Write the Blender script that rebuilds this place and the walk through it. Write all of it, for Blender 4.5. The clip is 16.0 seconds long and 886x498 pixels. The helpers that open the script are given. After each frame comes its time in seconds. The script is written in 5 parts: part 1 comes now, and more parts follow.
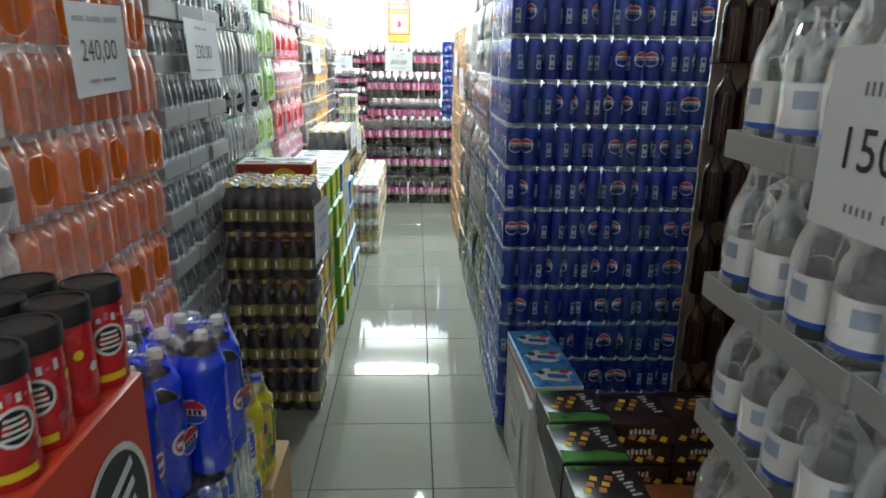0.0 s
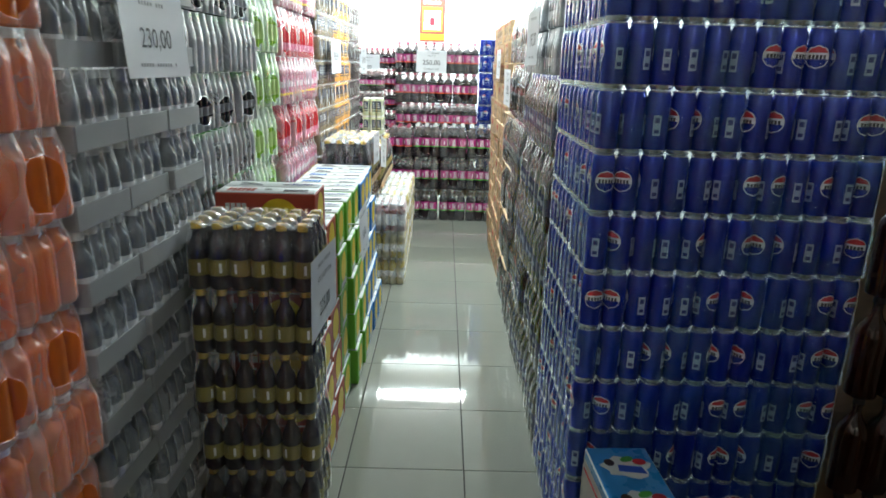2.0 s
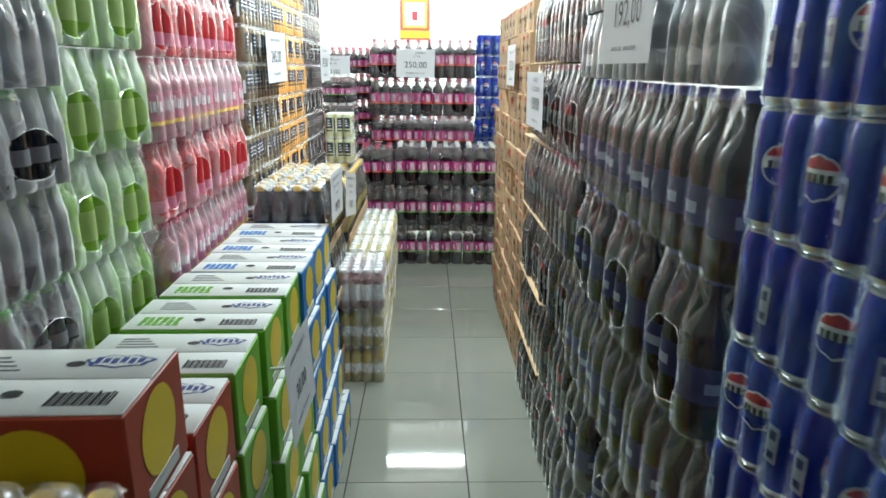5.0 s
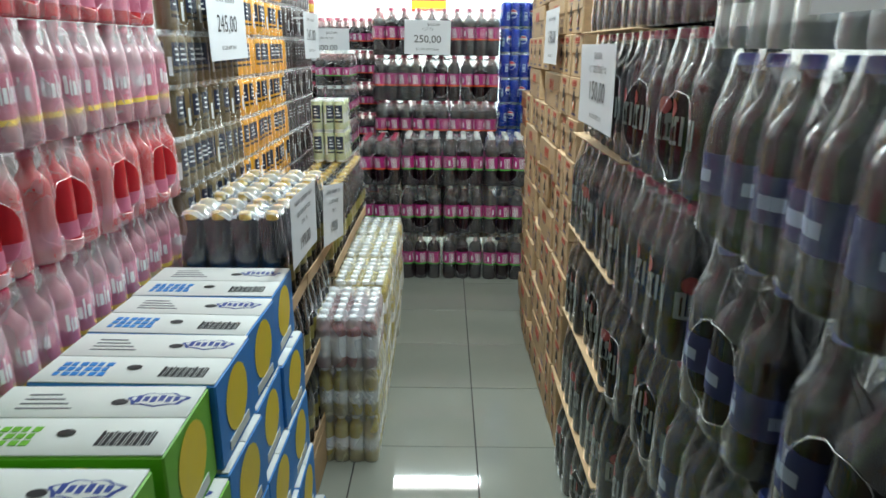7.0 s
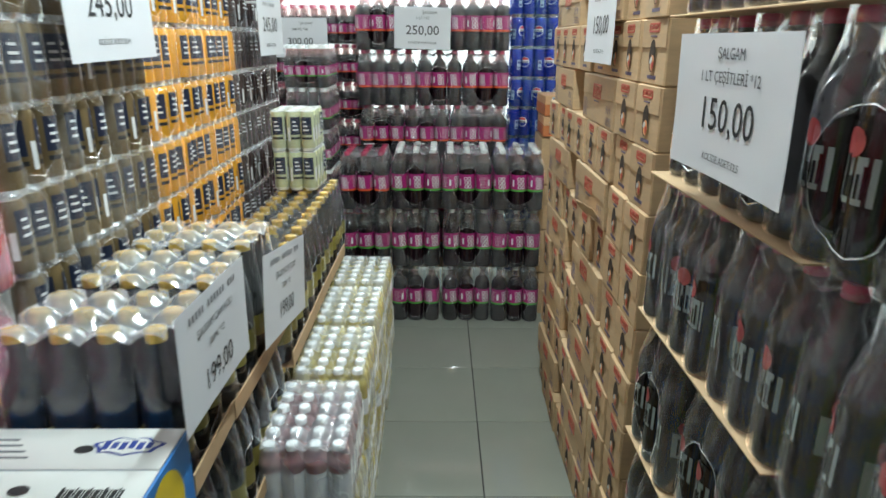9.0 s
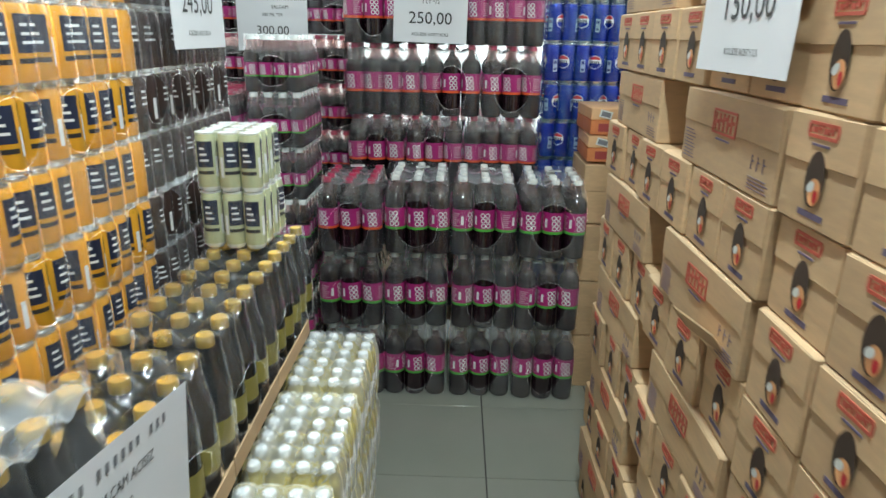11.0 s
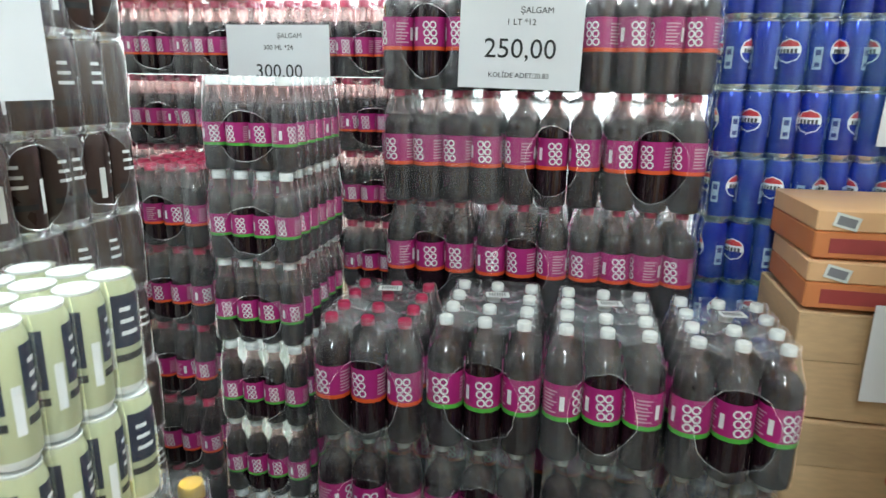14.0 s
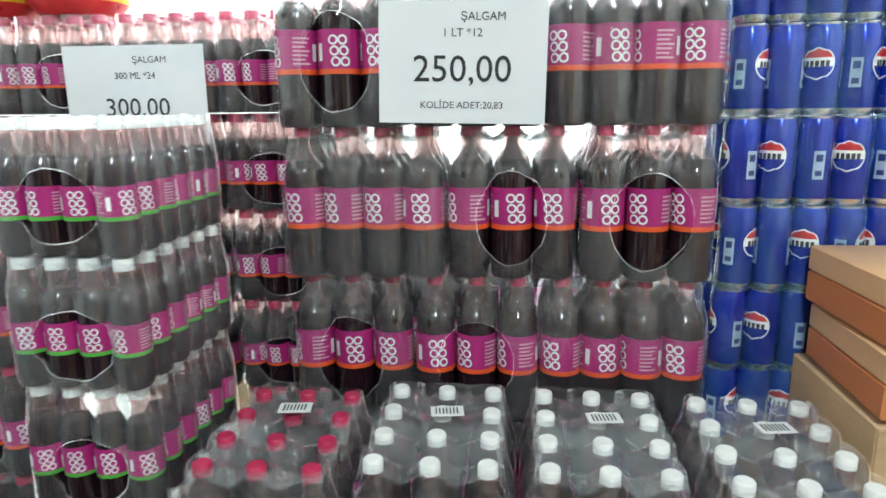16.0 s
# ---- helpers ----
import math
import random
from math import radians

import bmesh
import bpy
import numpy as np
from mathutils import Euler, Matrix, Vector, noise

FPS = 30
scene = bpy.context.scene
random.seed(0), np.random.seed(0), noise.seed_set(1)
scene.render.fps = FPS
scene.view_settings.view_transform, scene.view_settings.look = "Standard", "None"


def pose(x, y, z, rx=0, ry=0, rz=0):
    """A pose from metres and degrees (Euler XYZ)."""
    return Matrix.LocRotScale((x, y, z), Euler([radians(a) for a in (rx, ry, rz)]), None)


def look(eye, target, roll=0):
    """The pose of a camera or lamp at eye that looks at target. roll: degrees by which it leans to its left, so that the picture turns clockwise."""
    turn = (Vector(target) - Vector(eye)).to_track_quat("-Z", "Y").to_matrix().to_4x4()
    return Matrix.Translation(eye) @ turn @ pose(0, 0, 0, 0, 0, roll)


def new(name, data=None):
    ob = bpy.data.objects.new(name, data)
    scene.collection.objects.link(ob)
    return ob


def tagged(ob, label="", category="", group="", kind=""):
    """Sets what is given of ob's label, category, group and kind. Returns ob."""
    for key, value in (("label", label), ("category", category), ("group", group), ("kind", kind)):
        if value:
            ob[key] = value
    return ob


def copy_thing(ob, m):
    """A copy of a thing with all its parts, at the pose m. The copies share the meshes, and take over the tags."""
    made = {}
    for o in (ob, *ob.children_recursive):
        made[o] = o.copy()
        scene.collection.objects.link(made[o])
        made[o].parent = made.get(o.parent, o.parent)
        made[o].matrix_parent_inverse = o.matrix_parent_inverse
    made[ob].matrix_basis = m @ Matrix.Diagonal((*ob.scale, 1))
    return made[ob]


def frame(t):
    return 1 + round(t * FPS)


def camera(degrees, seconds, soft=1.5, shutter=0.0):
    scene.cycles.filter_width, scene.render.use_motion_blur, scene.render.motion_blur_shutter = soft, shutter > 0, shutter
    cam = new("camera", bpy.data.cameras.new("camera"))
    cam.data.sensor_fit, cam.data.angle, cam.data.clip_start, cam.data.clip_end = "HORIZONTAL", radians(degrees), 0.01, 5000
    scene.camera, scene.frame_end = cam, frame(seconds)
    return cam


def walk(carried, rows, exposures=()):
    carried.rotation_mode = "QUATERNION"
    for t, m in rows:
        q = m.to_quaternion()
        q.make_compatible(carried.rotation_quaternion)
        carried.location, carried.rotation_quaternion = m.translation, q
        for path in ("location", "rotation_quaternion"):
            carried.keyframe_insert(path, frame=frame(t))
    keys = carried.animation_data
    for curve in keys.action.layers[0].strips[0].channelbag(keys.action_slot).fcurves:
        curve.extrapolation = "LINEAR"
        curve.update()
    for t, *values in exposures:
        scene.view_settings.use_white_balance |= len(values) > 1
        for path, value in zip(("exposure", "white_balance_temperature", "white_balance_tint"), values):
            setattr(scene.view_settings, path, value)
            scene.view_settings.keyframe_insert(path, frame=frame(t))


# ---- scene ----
cam = camera(68.5, 16.0, shutter=0.4)
PATH = [
    (0, (-0.01, 0.003, 1.505), (0.077, 1.923, 0.955), 0.9),
    (0.5, (-0.04, 0.171, 1.505), (0.098, 2.087, 0.948), 0.0),
    (1, (-0.053, 0.379, 1.497), (0.005, 2.294, 0.924), 1.1),
    (1.5, (-0.039, 0.605, 1.498), (-0.028, 2.523, 0.932), 2.6),
    (2, (-0.05, 0.801, 1.486), (-0.043, 2.726, 0.941), 1.6),
    (2.5, (-0.055, 1.013, 1.492), (0.007, 2.937, 0.947), 2.0),
    (3, (-0.051, 1.268, 1.49), (0.001, 3.194, 0.954), 2.2),
    (3.5, (-0.044, 1.522, 1.498), (-0.026, 3.449, 0.964), 2.0),
    (4, (-0.086, 1.772, 1.494), (-0.027, 3.699, 0.964), 1.4),
    (4.2, (-0.105, 1.862, 1.493), (-0.025, 3.791, 0.971), 1.0),
    (6.3, (-0.078, 2.767, 1.465), (-0.092, 4.681, 0.886), -0.1),
    (6.5, (-0.081, 2.849, 1.468), (-0.086, 4.762, 0.884), -0.3),
    (7, (-0.07, 3.06, 1.461), (-0.073, 4.969, 0.866), 0.6),
    (7.5, (-0.058, 3.252, 1.459), (-0.108, 5.163, 0.869), 1.1),
    (8, (-0.08, 3.457, 1.452), (-0.129, 5.363, 0.85), 0.4),
    (8.5, (-0.105, 3.662, 1.463), (-0.137, 5.571, 0.866), -0.1),
    (9, (-0.095, 3.838, 1.458), (-0.084, 5.742, 0.845), 0.4),
    (9.2, (-0.082, 3.929, 1.457), (-0.074, 5.831, 0.838), 0.9),
    (11.3, (-0.074, 4.817, 1.447), (-0.122, 6.715, 0.817), 1.4),
    (11.5, (-0.061, 4.91, 1.447), (-0.154, 6.811, 0.831), 2.0),
    (12, (-0.042, 5.102, 1.452), (-0.21, 6.998, 0.84), 0.7),
    (12.5, (-0.059, 5.278, 1.445), (-0.243, 7.179, 0.852), 0.6),
    (13, (-0.08, 5.469, 1.436), (-0.271, 7.362, 0.821), 0.6),
    (13.5, (-0.075, 5.637, 1.437), (-0.297, 7.531, 0.835), 1.4),
    (14, (-0.068, 5.808, 1.433), (-0.418, 7.71, 0.924), 0.9),
    (14.5, (-0.073, 5.907, 1.428), (-0.452, 7.805, 0.926), -0.2),
    (15, (-0.091, 6.035, 1.428), (-0.398, 7.957, 0.967), -0.5),
    (15.5, (-0.115, 6.162, 1.43), (-0.358, 8.102, 1.009), -0.7),
    (16, (-0.104, 6.271, 1.436), (-0.306, 8.215, 1.013), -0.6),
]
EXPOSURES = [(0, 0.22), (1, 0.15), (2, 0.06), (4, -0.05), (7, -0.64), (9, -0.68), (11.5, -0.56), (12.5, -0.43), (14.5, -0.3), (16, -0.14)]
walk(cam, [(t, look(eye, target, roll)) for t, eye, target, roll in PATH], EXPOSURES)

# ---------- light ----------
world = bpy.data.worlds.new("world")
world.use_nodes = True
world.node_tree.nodes["Background"].inputs[0].default_value = (0.9, 0.95, 1.0, 1)
world.node_tree.nodes["Background"].inputs[1].default_value = 0.01
scene.world = world


def area(name, x, y, z, sx, sy, watts, tint=(0.77, 0.95, 0.99)):
    data = bpy.data.lights.new(name, "AREA")
    data.shape, data.size, data.size_y, data.energy, data.color = "RECTANGLE", sx, sy, watts, tint
    ob = new(name, data)
    ob.location = (x, y, z)
    return ob


# (x, y, turn of the tube, watts) of every fluorescent fixture under the ceiling
TUBES = [(-0.27, 8.75, 0, 135), (0.05, 5.2, 90, 68), (0.05, -0.7, 90, 3.0)]
CEIL = 2.95
for tx, ty, turn, watts in TUBES:
    area("tube_light", tx, ty, CEIL - 0.135, 1.2 if turn == 0 else 0.05, 0.05 if turn == 0 else 1.2, watts)

# ---------- materials ----------
MATS = {}


def mat(name, color=(0.8, 0.8, 0.8), rough=0.5, metal=0.0, vary=0.0, scale=20.0, bump=0.0, emit=0.0, coat=0.0, tintvary=0.0, stretch=(1, 1, 1), spec=0.5):
    """A principled material: grain and stains by two noises, a random shift per object."""
    if name in MATS:
        return MATS[name]
    m = bpy.data.materials.new(name)
    m.use_nodes = True
    nt = m.node_tree
    b = nt.nodes["Principled BSDF"]
    b.inputs["Base Color"].default_value = (*color, 1)
    b.inputs["Roughness"].default_value = rough
    b.inputs["Metallic"].default_value = metal
    b.inputs["Coat Weight"].default_value = coat
    b.inputs["Specular IOR Level"].default_value = spec
    if emit:
        b.inputs["Emission Color"].default_value = (1, 0.98, 0.94, 1)
        b.inputs["Emission Strength"].default_value = emit
    if vary or bump or tintvary:
        tc = nt.nodes.new("ShaderNodeTexCoord")
        info = nt.nodes.new("ShaderNodeObjectInfo")
        mp = nt.nodes.new("ShaderNodeMapping")
        mp.inputs["Scale"].default_value = stretch
        nt.links.new(tc.outputs["Object"], mp.inputs[0])
        add = nt.nodes.new("ShaderNodeVectorMath")
        add.operation = "MULTIPLY_ADD"
        add.inputs[1].default_value = (1, 1, 1)
        comb = nt.nodes.new("ShaderNodeCombineXYZ")
        mul = nt.nodes.new("ShaderNodeMath")
        mul.operation = "MULTIPLY"
        mul.inputs[1].default_value = 13.0
        nt.links.new(info.outputs["Random"], mul.inputs[0])
        for i in range(3):
            nt.links.new(mul.outputs[0], comb.inputs[i])
        nt.links.new(mp.outputs[0], add.inputs[0])
        nt.links.new(comb.outputs[0], add.inputs[2])
        fine = nt.nodes.new("ShaderNodeTexNoise")
        fine.inputs["Scale"].default_value = scale
        fine.inputs["Detail"].default_value = 6
        coarse = nt.nodes.new("ShaderNodeTexNoise")
        coarse.inputs["Scale"].default_value = scale / 7
        coarse.inputs["Detail"].default_value = 3
        for n in (fine, coarse):
            nt.links.new(add.outputs[0], n.inputs["Vector"])
        mean = nt.nodes.new("ShaderNodeMath")
        mean.operation = "ADD"
        nt.links.new(fine.outputs[0], mean.inputs[0])
        nt.links.new(coarse.outputs[0], mean.inputs[1])
        rng = nt.nodes.new("ShaderNodeMapRange")
        rng.inputs[1].default_value, rng.inputs[2].default_value = 0.6, 1.4
        rng.inputs[3].default_value, rng.inputs[4].default_value = 1 - vary, 1 + vary
        nt.links.new(mean.outputs[0], rng.inputs[0])
        obv = nt.nodes.new("ShaderNodeMapRange")
        obv.inputs[3].default_value, obv.inputs[4].default_value = 1 - tintvary, 1 + tintvary
        nt.links.new(info.outputs["Random"], obv.inputs[0])
        both = nt.nodes.new("ShaderNodeMath")
        both.operation = "MULTIPLY"
        nt.links.new(rng.outputs[0], both.inputs[0])
        nt.links.new(obv.outputs[0], both.inputs[1])
        hsv = nt.nodes.new("ShaderNodeHueSaturation")
        hsv.inputs["Color"].default_value = (*color, 1)
        nt.links.new(both.outputs[0], hsv.inputs["Value"])
        nt.links.new(hsv.outputs[0], b.inputs["Base Color"])
        rr = nt.nodes.new("ShaderNodeMapRange")
        rr.inputs[1].default_value, rr.inputs[2].default_value = 0.6, 1.4
        rr.inputs[3].default_value, rr.inputs[4].default_value = rough * 0.75, min(1, rough * 1.3)
        nt.links.new(mean.outputs[0], rr.inputs[0])
        nt.links.new(rr.outputs[0], b.inputs["Roughness"])
        if bump:
            bp = nt.nodes.new("ShaderNodeBump")
            bp.inputs["Strength"].default_value = bump
            bp.inputs["Distance"].default_value = 0.004
            nt.links.new(fine.outputs[0], bp.inputs["Height"])
            nt.links.new(bp.outputs[0], b.inputs["Normal"])
    MATS[name] = m
    return m


def film_mat(name, tint, low, high, rough=0.16, clear=(0.97, 0.975, 0.98), crumple=1.0, shine=0.05):
    """Shrink film: an even milky haze, thicker in soft patches, with sharp creases where it is drawn together, and a wet shine."""
    m = bpy.data.materials.new(name)
    m.use_nodes = True
    nt = m.node_tree
    out = nt.nodes["Material Output"]
    b = nt.nodes["Principled BSDF"]
    b.inputs["Base Color"].default_value = (*tint, 1)
    b.inputs["Roughness"].default_value = rough

    def node(kind, **values):
        n = nt.nodes.new(kind)
        for key, v in values.items():
            n.inputs[key.replace("_", " ")].default_value = v
        return n

    def maths(op, a, c, clamp=False):
        n = nt.nodes.new("ShaderNodeMath")
        n.operation, n.use_clamp = op, clamp
        for k, v in ((0, a), (1, c)):
            if isinstance(v, (int, float)):
                n.inputs[k].default_value = v
            else:
                nt.links.new(v, n.inputs[k])
        return n.outputs[0]

    def ramp(src, a, c, lo, hi):
        n = nt.nodes.new("ShaderNodeMapRange")
        for k, v in enumerate((a, c, lo, hi)):
            n.inputs[k + 1].default_value = v
        nt.links.new(src, n.inputs[0])
        return n.outputs[0]

    tc = nt.nodes.new("ShaderNodeTexCoord")
    info = nt.nodes.new("ShaderNodeObjectInfo")
    mp = node("ShaderNodeMapping", Scale=(1, 1, 0.7))
    nt.links.new(maths("MULTIPLY", info.outputs["Random"], 9.0), mp.inputs["Location"])
    nt.links.new(tc.outputs["Object"], mp.inputs[0])
    patch = node("ShaderNodeTexNoise", Scale=8.0, Detail=2.0, Distortion=0.6)
    swell = node("ShaderNodeTexNoise", Scale=13.0, Detail=1.0, Distortion=0.4)
    crease = node("ShaderNodeTexNoise", Scale=9.0, Detail=2.0, Distortion=1.8)
    where = node("ShaderNodeTexNoise", Scale=6.0, Detail=0.0)
    for n in (patch, swell, crease, where):
        nt.links.new(mp.outputs[0], n.inputs["Vector"])
    line = maths("ABSOLUTE", maths("SUBTRACT", crease.outputs[0], 0.5), 0.0)
    ridge = maths("MULTIPLY", ramp(line, 0.0, 0.035, 1.0, 0.0), ramp(where.outputs[0], 0.45, 0.6, 0.0, 1.0))
    veil = maths("ADD", ramp(patch.outputs[0], 0.38, 0.68, low, high), maths("MULTIPLY", ridge, 0.45 * high * crumple), True)
    bp = node("ShaderNodeBump", Strength=min(1.0, 0.5 * crumple), Distance=0.008)
    nt.links.new(maths("ADD", swell.outputs[0], maths("MULTIPLY", ridge, 0.22)), bp.inputs["Height"])
    gloss = node("ShaderNodeBsdfGlossy", Roughness=rough * 0.65)
    fres = node("ShaderNodeFresnel", IOR=1.5)
    for n in (b, gloss, fres):
        nt.links.new(bp.outputs[0], n.inputs["Normal"])
    tr = node("ShaderNodeBsdfTransparent", Color=(*clear, 1))
    thin = node("ShaderNodeBsdfTranslucent", Color=(*tint, 1))

    def mixed(fac, first, second):
        n = nt.nodes.new("ShaderNodeMixShader")
        if isinstance(fac, float):
            n.inputs[0].default_value = fac
        else:
            nt.links.new(fac, n.inputs[0])
        nt.links.new(first, n.inputs[1])
        nt.links.new(second, n.inputs[2])
        return n.outputs[0]

    sheet = mixed(veil, tr.outputs[0], mixed(0.4, b.outputs[0], thin.outputs[0]))
    strength = maths("ADD", maths("MULTIPLY", fres.outputs[0], 0.75), shine * 0.3, True)
    tone = nt.nodes.new("ShaderNodeCombineColor")
    for k in range(3):
        nt.links.new(strength, tone.inputs[k])
    nt.links.new(tone.outputs[0], gloss.inputs["Color"])
    both = nt.nodes.new("ShaderNodeAddShader")
    nt.links.new(sheet, both.inputs[0])
    nt.links.new(gloss.outputs[0], both.inputs[1])
    nt.links.new(both.outputs[0], out.inputs["Surface"])
    MATS[name] = m
    return m


FILM = film_mat("shrink_film", (0.62, 0.66, 0.67), 0.04, 0.17, 0.14, crumple=0.55)
FILM_TOP = film_mat("tight_film_over_caps", (0.66, 0.72, 0.76), 0.12, 0.32, 0.1, crumple=0.4, shine=0.1)
FILM_WHITE = film_mat("white_film_over_caps", (0.72, 0.76, 0.80), 0.24, 0.5, 0.12, crumple=0.4, shine=0.1)
FILM_TRAY = film_mat("tray_film", (0.86, 0.88, 0.9), 0.1, 0.36, 0.12, shine=0.08)
FILM_CLEAR = film_mat("clear_shrink_film", (0.66, 0.69, 0.71), 0.03, 0.1, 0.13, crumple=0.5)
FILM_MILKY = film_mat("milky_shrink_film", (0.84, 0.86, 0.88), 0.18, 0.5, 0.14, shine=0.08)
FILM_SILVER = film_mat("silvery_shrink_film", (0.90, 0.92, 0.94), 0.26, 0.64, 0.12, crumple=0.8, shine=0.14)
FILM_GREY = film_mat("grey_shrink_film", (0.62, 0.62, 0.67), 0.04, 0.15, 0.15, crumple=0.4, shine=0.11)
FILM_ROSE = film_mat("crackling_shrink_film", (0.84, 0.82, 0.84), 0.18, 0.42, 0.14, crumple=0.7, shine=0.13)
FILM_CRISP = film_mat("crisp_clear_film", (0.84, 0.86, 0.88), 0.03, 0.18, 0.1, crumple=0.9, shine=0.1)
FILM_HAZE = film_mat("hazy_shrink_film", (0.62, 0.66, 0.68), 0.05, 0.17, 0.14, crumple=0.5)
FILM_EDGE = film_mat("shrink_film_edge", (0.80, 0.82, 0.83), 0.06, 0.3, 0.15)
FILM_GREEN = film_mat("shrink_film_printed", (0.24, 0.60, 0.62), 0.0, 0.2, 0.1, crumple=0.6, shine=0.04)
CLEAR = film_mat("clear_plastic", (0.6, 0.62, 0.64), 0.05, 0.16, 0.1, (0.82, 0.83, 0.84), 0.3, 0.08)
NECK = film_mat("empty_bottle_neck", (0.42, 0.30, 0.30), 0.12, 0.26, 0.1, (0.78, 0.64, 0.63), 0.2)

TILE = mat("floor_tile", (0.26, 0.265, 0.225), 0.035, vary=0.05, scale=5, bump=0.02, tintvary=0.03)
GROUT = mat("grout", (0.05, 0.045, 0.04), 0.85, vary=0.2, scale=30)
PLASTER = mat("white_plaster", (0.80, 0.79, 0.76), 0.7, vary=0.05, scale=6, bump=0.05)
CEILING = mat("ceiling_paint", (0.78, 0.78, 0.76), 0.8, vary=0.04, scale=6)
CARD = mat("cardboard", (0.56, 0.37, 0.205), 0.75, vary=0.14, scale=28, bump=0.12, tintvary=0.10, stretch=(1, 1, 4))
HOLE_SHADE = mat("carton_hole_shade", (0.05, 0.028, 0.016), 0.85, vary=0.2, scale=20)
WOOD = mat("pallet_wood", (0.33, 0.21, 0.11), 0.75, vary=0.3, scale=14, bump=0.3, stretch=(6, 1, 6))
PAPER = mat("sign_paper", (0.78, 0.79, 0.82), 0.55, vary=0.03, scale=8, bump=0.05)
INK = mat("black_ink", (0.02, 0.02, 0.022), 0.5)
INK_GREY = mat("grey_ink", (0.2, 0.2, 0.22), 0.5)
WHITE = mat("white_print", (0.8, 0.8, 0.8), 0.4)
STEEL = mat("painted_steel", (0.7, 0.7, 0.69), 0.4, vary=0.05, scale=9)
GLOW = mat("tube_glass", (1, 1, 1), 0.4, emit=60.0)


def juice(name, color, rough=0.1):
    return mat(name, color, rough, vary=0.12, scale=12, coat=0.4, tintvary=0.08)


DARK = juice("dark_juice", (0.018, 0.007, 0.011))
AMBER = juice("amber_drink", (0.035, 0.010, 0.004))
COLA = juice("cola", (0.012, 0.008, 0.008))
MAGENTA = mat("magenta_label", (0.40, 0.016, 0.17), 0.35, vary=0.08, scale=25)
RED_LABEL = mat("red_label", (0.55, 0.02, 0.03), 0.35, vary=0.08, scale=25)
GREEN_LINE = mat("green_line", (0.08, 0.42, 0.05), 0.4)
ORANGE_LINE = mat("orange_line", (0.75, 0.10, 0.02), 0.4)
CAP_WHITE = mat("white_cap", (0.8, 0.8, 0.78), 0.35, vary=0.03)
CAP_RED = mat("red_cap", (0.46, 0.02, 0.08), 0.35, vary=0.05)
CAP_GOLD = mat("gold_cap", (0.70, 0.48, 0.10), 0.3, 0.85, vary=0.08, scale=30)
CAP_BLACK = mat("black_cap", (0.02, 0.02, 0.022), 0.4)
CAP_BLUE = mat("blue_cap", (0.03, 0.06, 0.35), 0.4)
CAP_GREEN = mat("green_cap", (0.1, 0.4, 0.08), 0.4)
ALU = mat("aluminium", (0.78, 0.78, 0.78), 0.25, 1.0)
CAN_BLUE = mat("blue_can_paint", (0.005, 0.031, 0.40), 0.2, 0.5, vary=0.08, scale=10, coat=0.3)
DEEP_BLUE = mat("deep_blue_print", (0.006, 0.02, 0.16), 0.3)
CAN_GOLD = mat("gold_can_paint", (0.21, 0.15, 0.07), 0.3, 0.4, vary=0.1, scale=10)
CAN_ORANGE = mat("orange_can_paint", (0.80, 0.39, 0.03), 0.3, 0.2, vary=0.1, scale=10)
CAN_BROWN = mat("brown_can_paint", (0.055, 0.032, 0.028), 0.3, 0.2, vary=0.1, scale=10)
CAN_CREAM = mat("cream_can_paint", (0.52, 0.54, 0.34), 0.45, 0.0, vary=0.05, scale=10)
ORANGE_J = juice("orange_juice", (0.75, 0.17, 0.015), 0.2)
GREEN_J = juice("green_soda", (0.22, 0.42, 0.04), 0.2)
RED_J = juice("red_soda", (0.50, 0.02, 0.03), 0.2)
PINK_J = juice("pink_soda", (0.40, 0.15, 0.19), 0.2)
MILK = juice("white_drink", (0.62, 0.62, 0.62), 0.25)
PALE = juice("pale_mineral_bottle", (0.13, 0.145, 0.16), 0.1)
YELLOWISH = juice("yellow_soda", (0.45, 0.36, 0.07), 0.15)
PINKISH = juice("pomegranate_soda", (0.28, 0.11, 0.11), 0.15)
BLACKGLASS = juice("black_glass", (0.014, 0.016, 0.016), 0.08)
GREYBLUE = juice("dark_soda_bottle", (0.022, 0.02, 0.023), 0.12)
YELLOW_LABEL = mat("olive_label", (0.26, 0.22, 0.05), 0.45, vary=0.1, scale=30)
DULL_RED = mat("dull_red_print", (0.34, 0.05, 0.05), 0.4, vary=0.15, scale=40)
GREEN_LABEL = mat("pale_green_label", (0.36, 0.50, 0.16), 0.4, vary=0.15, scale=30)
PINK_LABEL = mat("pink_label", (0.56, 0.15, 0.24), 0.35, vary=0.12, scale=30)
TEXT_PINK = mat("pale_pink_print", (0.62, 0.38, 0.46), 0.4)
LABEL_GREY = mat("grey_green_label", (0.27, 0.31, 0.30), 0.4, vary=0.15, scale=40)
YELLOW = mat("yellow_print", (0.85, 0.62, 0.02), 0.4, vary=0.05)
BLUE_LABEL = mat("blue_label", (0.03, 0.10, 0.50), 0.4, vary=0.08)
NAVY = mat("navy_label", (0.012, 0.02, 0.05), 0.4, vary=0.08)
BRIGHT_BLUE = mat("bright_blue_sleeve", (0.01, 0.05, 0.62), 0.3, vary=0.1, scale=25, bump=0.1)
PALE_PRINT = mat("pale_blue_print", (0.35, 0.42, 0.55), 0.35)
BOX_RED = mat("red_carton", (0.42, 0.05, 0.02), 0.45, vary=0.07, scale=18, bump=0.05)
